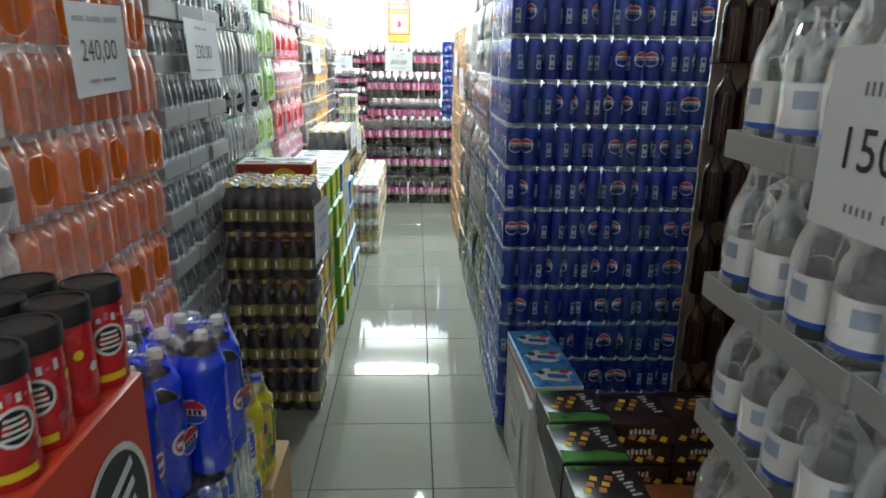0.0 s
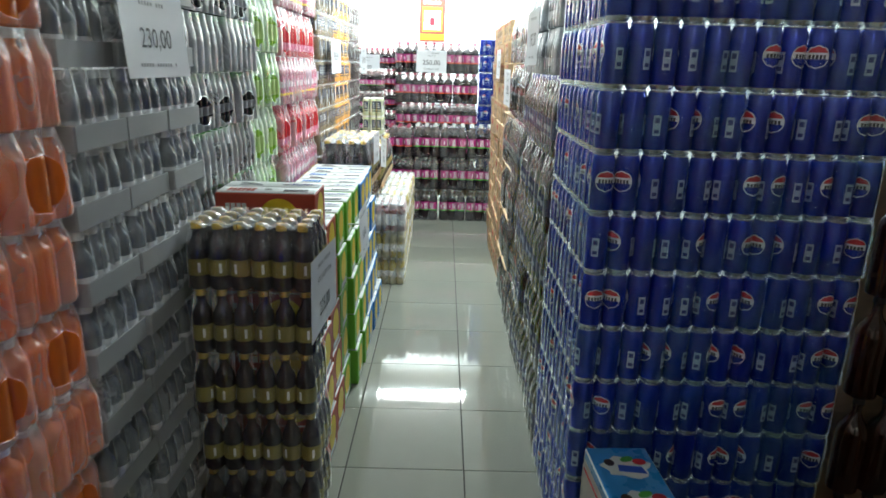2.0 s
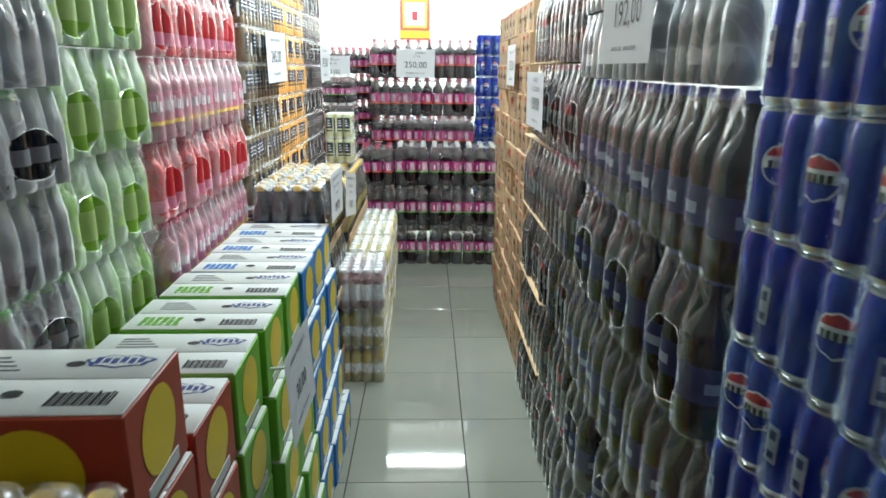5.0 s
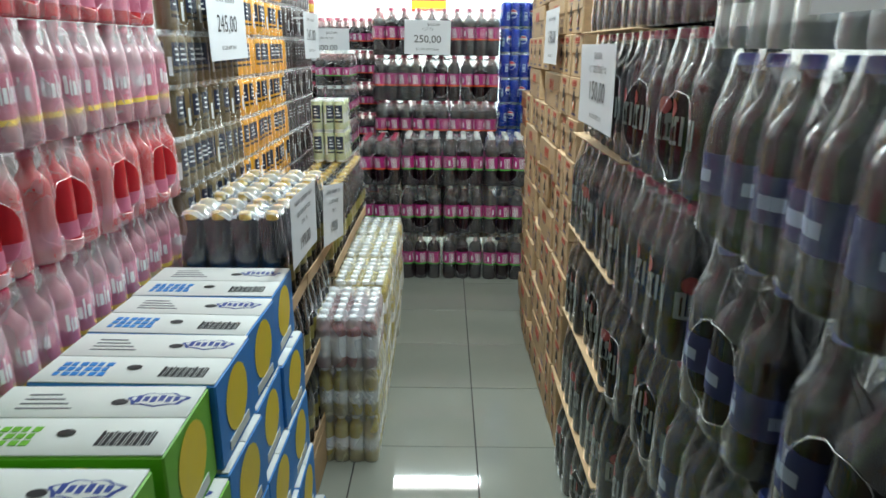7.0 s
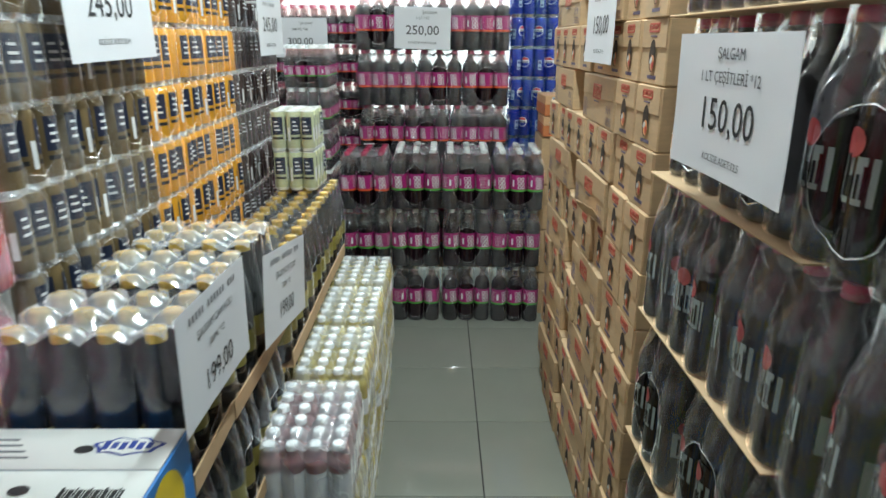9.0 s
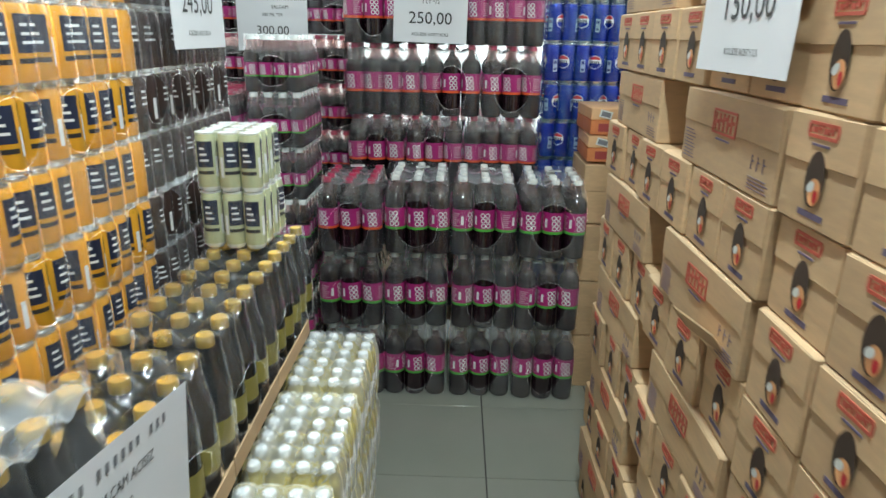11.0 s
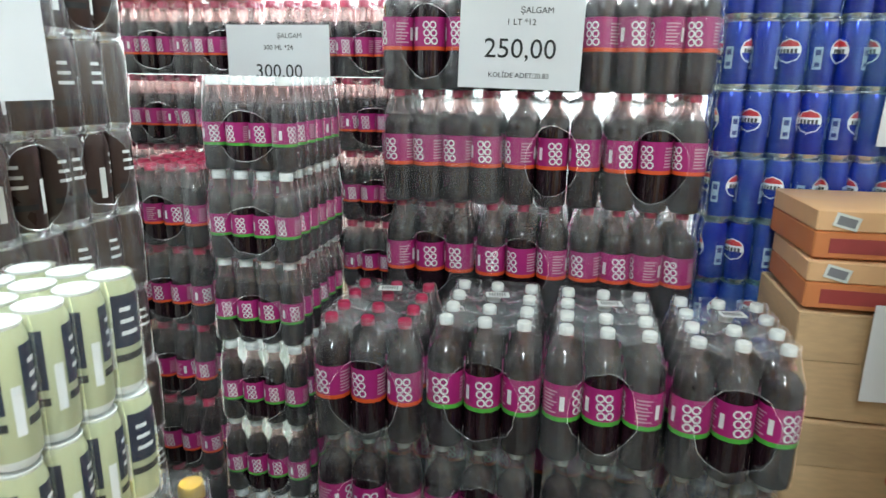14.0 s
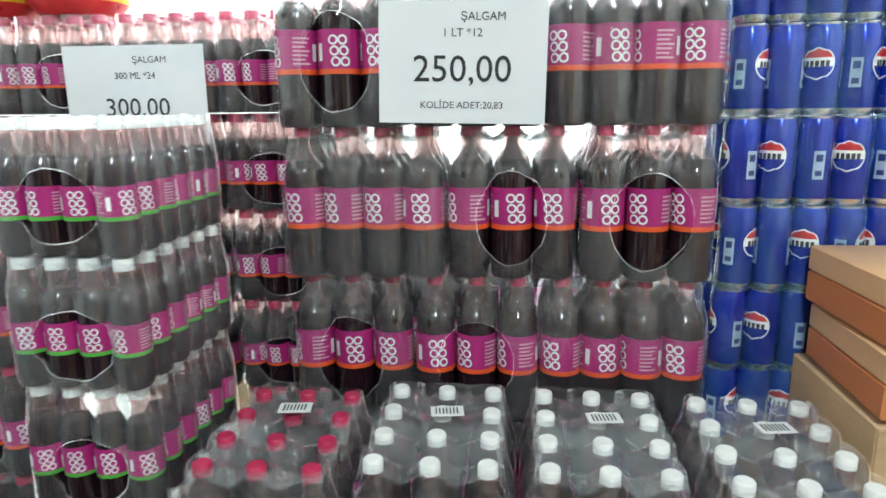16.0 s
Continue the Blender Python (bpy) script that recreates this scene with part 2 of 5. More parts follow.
NAVY_DULL = mat("dull_navy_label", (0.025, 0.035, 0.14), 0.4, vary=0.1)
BLUE_WRAP = mat("bright_blue_wrap", (0.008, 0.05, 0.72), 0.22, vary=0.12, scale=18, bump=0.35, coat=0.4)
BOX_GREEN = mat("green_carton", (0.16, 0.46, 0.03), 0.45, vary=0.07, scale=18, bump=0.05)
BOX_BLUE = mat("blue_carton", (0.02, 0.21, 0.60), 0.45, vary=0.07, scale=18, bump=0.05)
BOX_WHITE = mat("white_carton", (0.68, 0.69, 0.66), 0.5, vary=0.05, scale=18, bump=0.05)
BOX_ORANGE = mat("orange_carton", (0.60, 0.20, 0.07), 0.5, vary=0.08, scale=18)
BOX_BLACK = mat("black_carton", (0.025, 0.022, 0.022), 0.35, vary=0.1, scale=18)
SCARLET = mat("scarlet_display", (0.62, 0.05, 0.02), 0.4, vary=0.05, scale=10)
TRAYW = mat("white_tray", (0.38, 0.39, 0.39), 0.5, vary=0.06, scale=14, bump=0.05)

# ---------- building helpers ----------


def to_mesh(name, verts, faces, mats, idx=None, smooth=True):
    me = bpy.data.meshes.new(name)
    me.from_pydata(verts, [], faces)
    for m in mats:
        me.materials.append(m)
    if idx:
        me.polygons.foreach_set("material_index", idx)
    if smooth:
        me.polygons.foreach_set("use_smooth", [True] * len(faces))
        me.set_sharp_from_angle(angle=radians(40))
    me.update()
    return me


class Shape:
    """Collects quads of many small solids into one mesh."""

    def __init__(self):
        self.v, self.f, self.i = [], [], []

    def box(self, x0, y0, z0, x1, y1, z1, m=0, bevel=0.0):
        b = min(bevel, (x1 - x0) / 3, (y1 - y0) / 3, (z1 - z0) / 3)
        n = len(self.v)
        if b <= 0:
            self.v += [(x, y, z) for z in (z0, z1) for x, y in ((x0, y0), (x1, y0), (x1, y1), (x0, y1))]
            q = [(0, 3, 2, 1), (4, 5, 6, 7), (0, 1, 5, 4), (1, 2, 6, 5), (2, 3, 7, 6), (3, 0, 4, 7)]
        else:
            for z, k in ((z0, b), (z0 + b, 0), (z1 - b, 0), (z1, b)):
                self.v += [(x0 + k + b, y0 + k, z), (x1 - k - b, y0 + k, z), (x1 - k, y0 + k + b, z), (x1 - k, y1 - k - b, z),
                           (x1 - k - b, y1 - k, z), (x0 + k + b, y1 - k, z), (x0 + k, y1 - k - b, z), (x0 + k, y0 + k + b, z)]
            q = [tuple(range(7, -1, -1)), tuple(range(24, 32))]
            q += [(r * 8 + a, r * 8 + (a + 1) % 8, r * 8 + 8 + (a + 1) % 8, r * 8 + 8 + a) for r in range(3) for a in range(8)]
        self.f += [tuple(n + a for a in f) for f in q]
        self.i += [m] * len(q)
        return self

    def quad(self, pts, m=0):
        n = len(self.v)
        self.v += pts
        self.f.append(tuple(range(n, n + len(pts))))
        self.i.append(m)
        return self

    def lathe(self, prof, segs, mats, cx=0.0, cy=0.0):
        """prof: (radius, height) from bottom to top; mats: slot of each band."""
        n = len(self.v)
        for r, z in prof:
            for k in range(segs):
                a = 2 * math.pi * k / segs
                self.v.append((cx + r * math.sin(a), cy - r * math.cos(a), z))
        for j in range(len(prof) - 1):
            for k in range(segs):
                k2 = (k + 1) % segs
                self.f.append((n + j * segs + k, n + j * segs + k2, n + (j + 1) * segs + k2, n + (j + 1) * segs + k))
                self.i.append(mats[j] if isinstance(mats, (list, tuple)) else mats)
        self.f.append(tuple(n + (len(prof) - 1) * segs + k for k in range(segs)))
        self.i.append(mats[-1] if isinstance(mats, (list, tuple)) else mats)
        return self

    def ring(self, r, ang, z, q, w, m, segs=12):
        """A flat ring of radius q laid on a cylinder of radius r."""
        n = len(self.v)
        for rad in (q - w / 2, q + w / 2):
            for k in range(segs):
                t = 2 * math.pi * k / segs
                a = ang + rad * math.cos(t) / r
                self.v.append((r * math.sin(a), -r * math.cos(a), z + rad * math.sin(t)))
        for k in range(segs):
            k2 = (k + 1) % segs
            self.f.append((n + k, n + segs + k, n + segs + k2, n + k2))
            self.i.append(m)
        return self

    def patch(self, r, a0, a1, z0, z1, m, segs=3):
        n = len(self.v)
        for z in (z0, z1):
            for k in range(segs + 1):
                a = a0 + (a1 - a0) * k / segs
                self.v.append((r * math.sin(a), -r * math.cos(a), z))
        for k in range(segs):
            self.f.append((n + k, n + k + 1, n + segs + 2 + k, n + segs + 1 + k))
            self.i.append(m)
        return self

    def disc(self, cx, cy, cz, ru, rv, u, v, m, segs=20):
        u, v, c = Vector(u), Vector(v), Vector((cx, cy, cz))
        return self.quad([tuple(c + u * (ru * math.cos(2 * math.pi * k / segs)) + v * (rv * math.sin(2 * math.pi * k / segs))) for k in range(segs)], m)

    def mesh(self, name, mats, smooth=True):
        return to_mesh(name, self.v, self.f, mats, self.i, smooth)


def put(name, mesh, parent=None, m=None, label=""):
    ob = new(name, mesh)
    if parent:
        ob.parent = parent
    if m is not None:
        ob.matrix_basis = m
    if label:
        ob["label"] = label
    return ob


def thing(name, label, category, group="", m=None):
    ob = new(name)
    ob.empty_display_size = 0.05
    if m is not None:
        ob.matrix_basis = m
    return tagged(ob, label, category, group)


class Proto:
    """A thing built once; the first place takes the original, later ones take copies."""

    def __init__(self, ob):
        self.ob, self.used = ob, False

    def at(self, m):
        if not self.used:
            self.used = True
            self.ob.matrix_basis = m
            return self.ob
        return copy_thing(self.ob, m)


# ---------- bottles and cans ----------
def bottle_profile(r, h, neck, cap_h, body=0.62, waist=0.0):
    hb, hn = h * body, h - cap_h
    prof = [(r * 0.8, 0.0), (r * 0.96, 0.004), (r, 0.012), (r - waist, hb * 0.35), (r - waist, hb * 0.55), (r, hb * 0.9), (r * 0.98, hb)]
    hs = hb + (hn - hb) * 0.74
    for k in range(1, 5):
        t = k / 5
        prof.append((r + (neck - r) * (0.5 - 0.5 * math.cos(math.pi * t ** 1.4)), hb + (hs - hb) * t))
    return prof + [(neck, hs), (neck, hn - 0.004), (neck + 0.003, hn - 0.003), (neck + 0.003, hn)]


BOTTLE = {}


def bottle_kind(key, r, h, liquid, cap, label, z0, z1, stripe=None, neck=0.013, cap_h=0.018, rings=False, body=0.62, cap_r=0.0, marks=None, split=False, segs=14, spot=None, emblem=False):
    """Meshes of one kind of bottle; split kinds carry label and cap as parts of their own."""
    cap_r = cap_r or neck + 0.0025
    prof = bottle_profile(r, h, neck, cap_h, body)
    body_s = Shape().lathe(prof, segs, [1 if (liquid is DARK and key != "gourmet_turnip" or key == "pepsi_large") and split and q > 8 else 0 for q in range(len(prof) - 1)])
    cap_s = Shape().lathe([(cap_r, h - cap_h), (cap_r, h - 0.003), (cap_r - 0.002, h)], 12, 0)
    lr = r + 0.0007
    lab = Shape()
    if label:
        cut = z0 + (z1 - z0) * 0.12 if stripe else z0
        lab.lathe([(lr, z0), (lr, cut), (lr, z1)] if stripe else [(lr, z0), (lr, z1)], segs, [1, 0] if stripe else [0])
        lab.f.pop(), lab.i.pop()
        if rings:
            q = (z1 - z0) * 0.095
            for base in (0.0, 3.14):
                for j in range(3):
                    for s in (-0.9, 0.9):
                        lab.ring(lr + 0.0006, base + s * q * 1.25 / r + j * 0.05, z1 - (0.24 + 0.24 * j) * (z1 - z0), q, q * 0.5, 2, 9)
                for j in range(7):
                    lab.patch(lr + 0.0006, base + 1.15, base + 1.95 - 0.12 * (j * 5 % 3), z0 + (0.22 + 0.095 * j) * (z1 - z0), z0 + (0.262 + 0.095 * j) * (z1 - z0), 5, 3)
                lab.patch(lr + 0.0006, base + 2.1, base + 2.35, z0 + 0.3 * (z1 - z0), z0 + 0.7 * (z1 - z0), 2, 1)
        if marks:
            for a, b, c, d in marks:
                for base in (0.0, 2.1, 4.2):
                    lab.patch(lr + 0.0006, base + a, base + b, z0 + c * (z1 - z0), z0 + d * (z1 - z0), 2, 3)
    if spot and not emblem:
        for base in (0.0, 2.1, 4.2):
            if key == "cola_litre":
                lab.ring(lr + 0.0009, base - 0.15, z1 - 0.022, 0.0085, 0.0165, 3, 14)
                for q0, q1, top_z in ((-0.5, -0.4, 0.5), (-0.28, -0.18, 0.62), (-0.14, 0.02, 0.36), (0.14, 0.24, 0.4), (0.32, 0.42, 0.5)):
                    lab.patch(lr + 0.0009, base + q0, base + q1, z0 + 0.1 * (z1 - z0), z0 + top_z * (z1 - z0), 4, 1)
            else:
                lab.patch(lr + 0.0006, base - 0.45, base + 0.3, z0 + 0.5 * (z1 - z0), z1 - 0.012, 3, 3)
    if emblem:
        for base in (0.0, 2.1, 4.2):
            for q, slot in ((0.024, 2), (0.017, 3)):
                lab.ring(lr + 0.0006, base, (z0 + z1) / 2, q, 0.007, slot, 16)
            lab.patch(lr + 0.0008, base - 0.35, base + 0.35, (z0 + z1) / 2 - 0.006, (z0 + z1) / 2 + 0.006, 2, 4)
    mats = [label or liquid, stripe or liquid, LABEL_GREY if key == "cola_litre" else PALE_PRINT if key == "big_soda" else WHITE, spot or PINKISH, COLA, TEXT_PINK]
    if split:
        BOTTLE[key] = dict(r=r, h=h, hb=h * body, neck=cap_r, parts=[("bottle", body_s.mesh(key + "_body", [liquid, NECK])), ("label", lab.mesh(key + "_label", mats)), ("cap", cap_s.mesh(key + "_cap", [cap]))])
        return
    one = Shape()
    for s, off in ((body_s, 0), (cap_s, 1), (lab, 2)):
        n = len(one.v)
        one.v += s.v
        one.f += [tuple(n + a for a in f) for f in s.f]
        one.i += [off + a for a in s.i]
    BOTTLE[key] = dict(r=r, h=h, hb=h * body, neck=cap_r, parts=[("bottle", one.mesh(key, [liquid, cap] + mats))])


def can_kind(key, r, h, paint, emblem=None, panel=None, lid=None):
    """A drinks can: necked lathe, rim, printed emblem or panels."""
    s = Shape().lathe([(r * 0.78, 0), (r * 0.82, 0.002), (r, 0.012), (r, h - 0.018), (r * 0.86, h - 0.004), (r * 0.9, h - 0.002), (r * 0.9, h), (r * 0.84, h), (r * 0.82, h - 0.004)], 16, [1, 1, 0, 0, 1, 1, 1, 1])
    if emblem:
        for base in (0.0,):
            R, zc = r * 0.82, h * 0.56
            for rad, lift, colour in ((R * 1.1, 0.0004, 3), (R, 0.0008, None)):
                rows, cols = 10, 5
                for j in range(rows):
                    za, zb = -rad + 2 * rad * j / rows, -rad + 2 * rad * (j + 1) / rows
                    wa, wb = math.sqrt(max(0, rad * rad - za * za)), math.sqrt(max(0, rad * rad - zb * zb))
                    mid = (za + zb) / 2 / R
                    slot = colour if colour is not None else (4 if mid > 0.3 else 3 if mid > -0.3 else 0)
                    rr = r + lift
                    for i in range(cols):
                        u, v = i / cols * 2 - 1, (i + 1) / cols * 2 - 1
                        s.quad([(rr * math.sin(base + a / r), -rr * math.cos(base + a / r), zc + z) for a, z in ((wa * u, za), (wa * v, za), (wb * v, zb), (wb * u, zb))], slot)
            for q in range(5):
                s.patch(r + 0.0012, base - 0.62 + 0.26 * q, base - 0.44 + 0.26 * q, zc - 0.005, zc + 0.005, 5, 1)
            for turn in (1.9, 4.3):
                s.patch(r + 0.0006, base + turn, base + turn + 0.6, h * 0.3, h * 0.62, 6, 3)
                s.patch(r + 0.0009, base + turn + 0.12, base + turn + 0.48, h * 0.5, h * 0.58, 2, 2)
                s.patch(r + 0.0009, base + turn + 0.12, base + turn + 0.48, h * 0.34, h * 0.40, 2, 2)
    if panel:
        for base in (0.0, 2.2):
            s.patch(r + 0.0005, base - 0.75, base + 0.75, h * 0.42, h * 0.86, 2, 5)
            for j in range(3):
                s.patch(r + 0.0009, base - 0.45, base + 0.35 - 0.15 * j, h * (0.52 + 0.1 * j), h * (0.555 + 0.1 * j), 3, 3)
            s.patch(r + 0.0005, base - 0.75, base + 0.75, h * 0.30, h * 0.36, 5, 5)
            s.patch(r + 0.0005, base + 1.0, base + 1.35, h * 0.25, h * 0.6, 3, 2)
    BOTTLE[key] = dict(r=r, h=h, hb=h - 0.012, neck=r * 0.9, parts=[("can", s.mesh(key, [paint, lid or ALU, panel or DEEP_BLUE, WHITE, RED_LABEL, INK, PALE_PRINT]))])


bottle_kind("turnip_red", 0.0405, 0.292, DARK, CAP_RED, MAGENTA, 0.098, 0.178, ORANGE_LINE, rings=True, split=True, body=0.66)
bottle_kind("turnip_green", 0.042, 0.306, DARK, CAP_WHITE, MAGENTA, 0.10, 0.185, GREEN_LINE, rings=True, split=True, body=0.66)
bottle_kind("small_turnip_green", 0.027, 0.202, DARK, CAP_WHITE, MAGENTA, 0.055, 0.105, GREEN_LINE, rings=True, split=True, body=0.58)
bottle_kind("small_turnip_red", 0.027, 0.202, DARK, CAP_RED, MAGENTA, 0.055, 0.105, ORANGE_LINE, rings=True, split=True, body=0.58)
bottle_kind("gourmet_turnip", 0.031, 0.204, DARK, CAP_GOLD, YELLOW_LABEL, 0.045, 0.095, body=0.55, marks=[(0.25, 0.5, 0.2, 0.8)], cap_h=0.02, split=True)
bottle_kind("glass_turnip", 0.0355, 0.278, BLACKGLASS, CAP_GOLD, YELLOW_LABEL, 0.06, 0.11, body=0.52, cap_h=0.02, neck=0.013, cap_r=0.0165)
bottle_kind("glass_turnip_tall", 0.039, 0.286, BLACKGLASS, CAP_GOLD, YELLOW_LABEL, 0.06, 0.115, body=0.5, cap_h=0.022, neck=0.014, cap_r=0.0175)
bottle_kind("orange_small", 0.0325, 0.180, ORANGE_J, CAP_WHITE, None, 0, 0, body=0.68)
bottle_kind("white_small", 0.0325, 0.180, MILK, CAP_WHITE, INK_GREY, 0.06, 0.09, body=0.6)
bottle_kind("mineral_small", 0.028, 0.160, PALE, CAP_WHITE, WHITE, 0.03, 0.06, body=0.55)
bottle_kind("black_small", 0.030, 0.186, BLACKGLASS, CAP_GREEN, INK_GREY, 0.05, 0.08, body=0.55)
bottle_kind("green_medium", 0.037, 0.235, GREEN_J, CAP_GREEN, GREEN_LABEL, 0.05, 0.12, body=0.6)
bottle_kind("pink_medium", 0.036, 0.226, PINK_J, CAP_RED, PINK_LABEL, 0.045, 0.135, YELLOW, body=0.62, marks=[(-0.8, -0.6, 0.45, 0.85), (-0.5, -0.38, 0.4, 0.75), (-0.3, -0.05, 0.42, 0.72), (0.05, 0.16, 0.4, 0.9), (0.28, 0.6, 0.42, 0.72)], split=True)
bottle_kind("red_medium", 0.036, 0.226, RED_J, CAP_RED, PINK_LABEL, 0.03, 0.065, body=0.62, split=True)
bottle_kind("citrus_medium", 0.036, 0.226, PINK_J, CAP_RED, PINK_LABEL, 0.03, 0.13, body=0.62, marks=[(-0.8, -0.55, 0.3, 0.9), (-0.4, -0.2, 0.3, 0.75), (-0.05, 0.2, 0.3, 0.75), (0.35, 0.6, 0.3, 0.75)], split=True)
bottle_kind("big_soda", 0.046, 0.288, GREYBLUE, CAP_BLUE, NAVY_DULL, 0.07, 0.135, body=0.58, marks=[(-0.5, 0.5, 0.3, 0.6)], split=True)
bottle_kind("cola_litre", 0.0415, 0.294, COLA, CAP_RED, COLA, 0.085, 0.175, body=0.6, marks=[(-0.75, 0.7, 0.02, 0.6)], spot=DULL_RED, split=True)
bottle_kind("soda_low", 0.0265, 0.188, PINKISH, CAP_WHITE, WHITE, 0.04, 0.12, body=0.72, neck=0.0125, cap_h=0.014)
bottle_kind("soda_low_yellow", 0.0265, 0.188, YELLOWISH, CAP_WHITE, WHITE, 0.05, 0.10, body=0.72, neck=0.0125, cap_h=0.014)
bottle_kind("pepsi_large", 0.046, 0.34, COLA, CAP_WHITE, BRIGHT_BLUE, 0.02, 0.235, body=0.70, emblem=True, spot=RED_LABEL, split=True)
bottle_kind("yellow_soda", 0.04, 0.30, YELLOWISH, CAP_BLUE, YELLOW, 0.08, 0.2, body=0.64)
bottle_kind("clear_soda", 0.0465, 0.268, CLEAR, CAP_WHITE, WHITE, 0.055, 0.135, BLUE_LABEL, body=0.6, spot=PALE_PRINT, split=True, segs=20)
bottle_kind("shadow_cola", 0.043, 0.30, AMBER, CAP_BLACK, None, 0.1, 0.16, body=0.6)
can_kind("blue_can", 0.0312, 0.158, CAN_BLUE, emblem=True)
can_kind("gold_can", 0.0298, 0.146, CAN_GOLD, panel=NAVY)
can_kind("orange_can", 0.0298, 0.146, CAN_ORANGE, panel=NAVY)
can_kind("brown_can", 0.0298, 0.146, CAN_BROWN, panel=CAN_BROWN)
can_kind("cream_can", 0.0268, 0.148, CAN_CREAM, panel=NAVY, lid=CAP_WHITE)
can_kind("energy_can", 0.027, 0.135, ALU, panel=BLUE_LABEL)


# ---------- shrink packs ----------
def film_mesh(n, m, p, h, hb, cap_r, hole, seed, k=6, tight=False):
    """Film drawn tight round n x m bottles of pitch p: scalloped sides, shoulders, sagging top, torn oval hole."""
    rnd = random.Random(seed)
    r, W, D = p / 2, n * p, m * p

    def side(count):
        pts = [(r - r * math.cos(a), r - r * math.sin(a)) for a in (0.0, 0.52, 1.05)]
        steps = (count - 1) * k
        for j in range(steps + 1):
            x = r + (count - 1) * p * j / max(1, steps)
            d = abs((x - r + p / 2) % p - p / 2)
            pts.append((x, 0.5 * r * (1 - math.sqrt(max(0, 1 - (d / r) ** 2)))))
        return pts

    outline = []
    for x, y in side(n):
        outline.append((x, y, True))
    outline += [(W - y, x, False) for x, y in side(m)]
    outline += [(W - x, D - y, False) for x, y in side(n)]
    outline += [(y, D - x, False) for x, y in side(m)]
    levels = [(0.0, 0.10), (0.008, 0.0), (hb * 0.25, 0.0), (hb * 0.45, 0.0), (hb * 0.62, 0.0), (hb * 0.8, 0.0), (hb * 0.97, 0.02)]
    top_in = max(0.06, 0.8 * (1 - cap_r / r))
    if h - hb > 0.03:
        levels += [(hb + (h - hb) * t, top_in * (0.5 - 0.5 * math.cos(math.pi * min(1, t * 1.05)))) for t in (0.25, 0.5, 0.75, 0.93)]
    levels.append((h + 0.0015, top_in + 0.02))
    N, verts = len(outline), []
    for z, f in levels:
        for x, y, front in outline:
            cx, cy = min(max(x, r), W - r), min(max(y, r), D - r)
            wob = 0.0028 * noise.noise((x * 26 + seed * 3.1, y * 26 - seed, z * 22))
            g = f - wob / r - 0.03
            verts.append((x + (cx - x) * g - W / 2, y + (cy - y) * g, z))
    faces = []
    zc, a, b = hb * 0.60, W * 0.30, hb * 0.47
    zc += rnd.uniform(-0.006, 0.006)
    a *= rnd.uniform(0.85, 1.1)
    dead = set()
    for j in range(len(levels) - 1):
        for i in range(N):
            i2 = (i + 1) % N
            q = (j * N + i, j * N + i2, (j + 1) * N + i2, (j + 1) * N + i)
            if hole and outline[i][2] and outline[i2][2]:
                cx = sum(verts[t][0] for t in q) / 4
                cz = sum(verts[t][2] for t in q) / 4
                if (cx / a) ** 2 + ((cz - zc) / b) ** 2 < 1:
                    dead.update(q)
                    continue
            faces.append(q)
    alive = set(t for q in faces for t in q)
    for t in dead & alive:
        x, y, z = verts[t]
        d = math.hypot(x / a, (z - zc) / b) or 1
        verts[t] = (x / d, y, zc + (z - zc) / d)
    idx = [0] * len(faces)
    if hole:
        s0, segs = len(verts), 22
        for t in range(segs):
            an = 2 * math.pi * t / segs
            w = 1 + 0.09 * noise.noise((math.cos(an) * 2, math.sin(an) * 2, seed))
            px, pz = a * w * math.cos(an), zc + b * w * math.sin(an)
            xx = px + W / 2
            d = abs((xx - r + p / 2) % p - p / 2)
            py = 0.5 * r * (1 - math.sqrt(max(0, 1 - (d / r) ** 2))) - 0.001
            if pz > hb:
                py += r * top_in * (0.5 - 0.5 * math.cos(math.pi * min(1, (pz - hb) / (h - hb))))
            c, sn = math.cos(an), math.sin(an)
            for du, dv in ((0.0008, 0), (0, -0.0008), (-0.0008, 0), (0, 0.0008)):
                verts.append((px + c * du, py + dv, pz + sn * du))
        for t in range(segs):
            for u in range(4):
                t2, u2 = (t + 1) % segs, (u + 1) % 4
                faces.append((s0 + t * 4 + u, s0 + t2 * 4 + u, s0 + t2 * 4 + u2, s0 + t * 4 + u2))
                idx.append(1)
    ins = r * top_in
    gx, gy, s0 = n * (6 if tight else 3), m * (6 if tight else 3), len(verts)
    for jy in range(gy + 1):
        for jx in range(gx + 1):
            x, y = ins + (W - 2 * ins) * jx / gx, ins + (D - 2 * ins) * jy / gy
            d = math.hypot((x - r + p / 2) % p - p / 2, (y - r + p / 2) % p - p / 2)
            sag = 0.0 if d < cap_r else min(0.034, (d - cap_r) * 0.95) if h - hb > 0.03 else 0.002
            verts.append((x - W / 2, y, h + (0.0022 if h - hb < 0.03 or tight else -0.004) - sag + 0.0012 * noise.noise((x * 40, y * 40, seed))))
    for jy in range(gy):
        for jx in range(gx):
            q = s0 + jy * (gx + 1) + jx
            faces.append((q, q + 1, q + gx + 2, q + gx + 1))
            idx.append(2)
    return verts, faces, idx


FILMS = {}


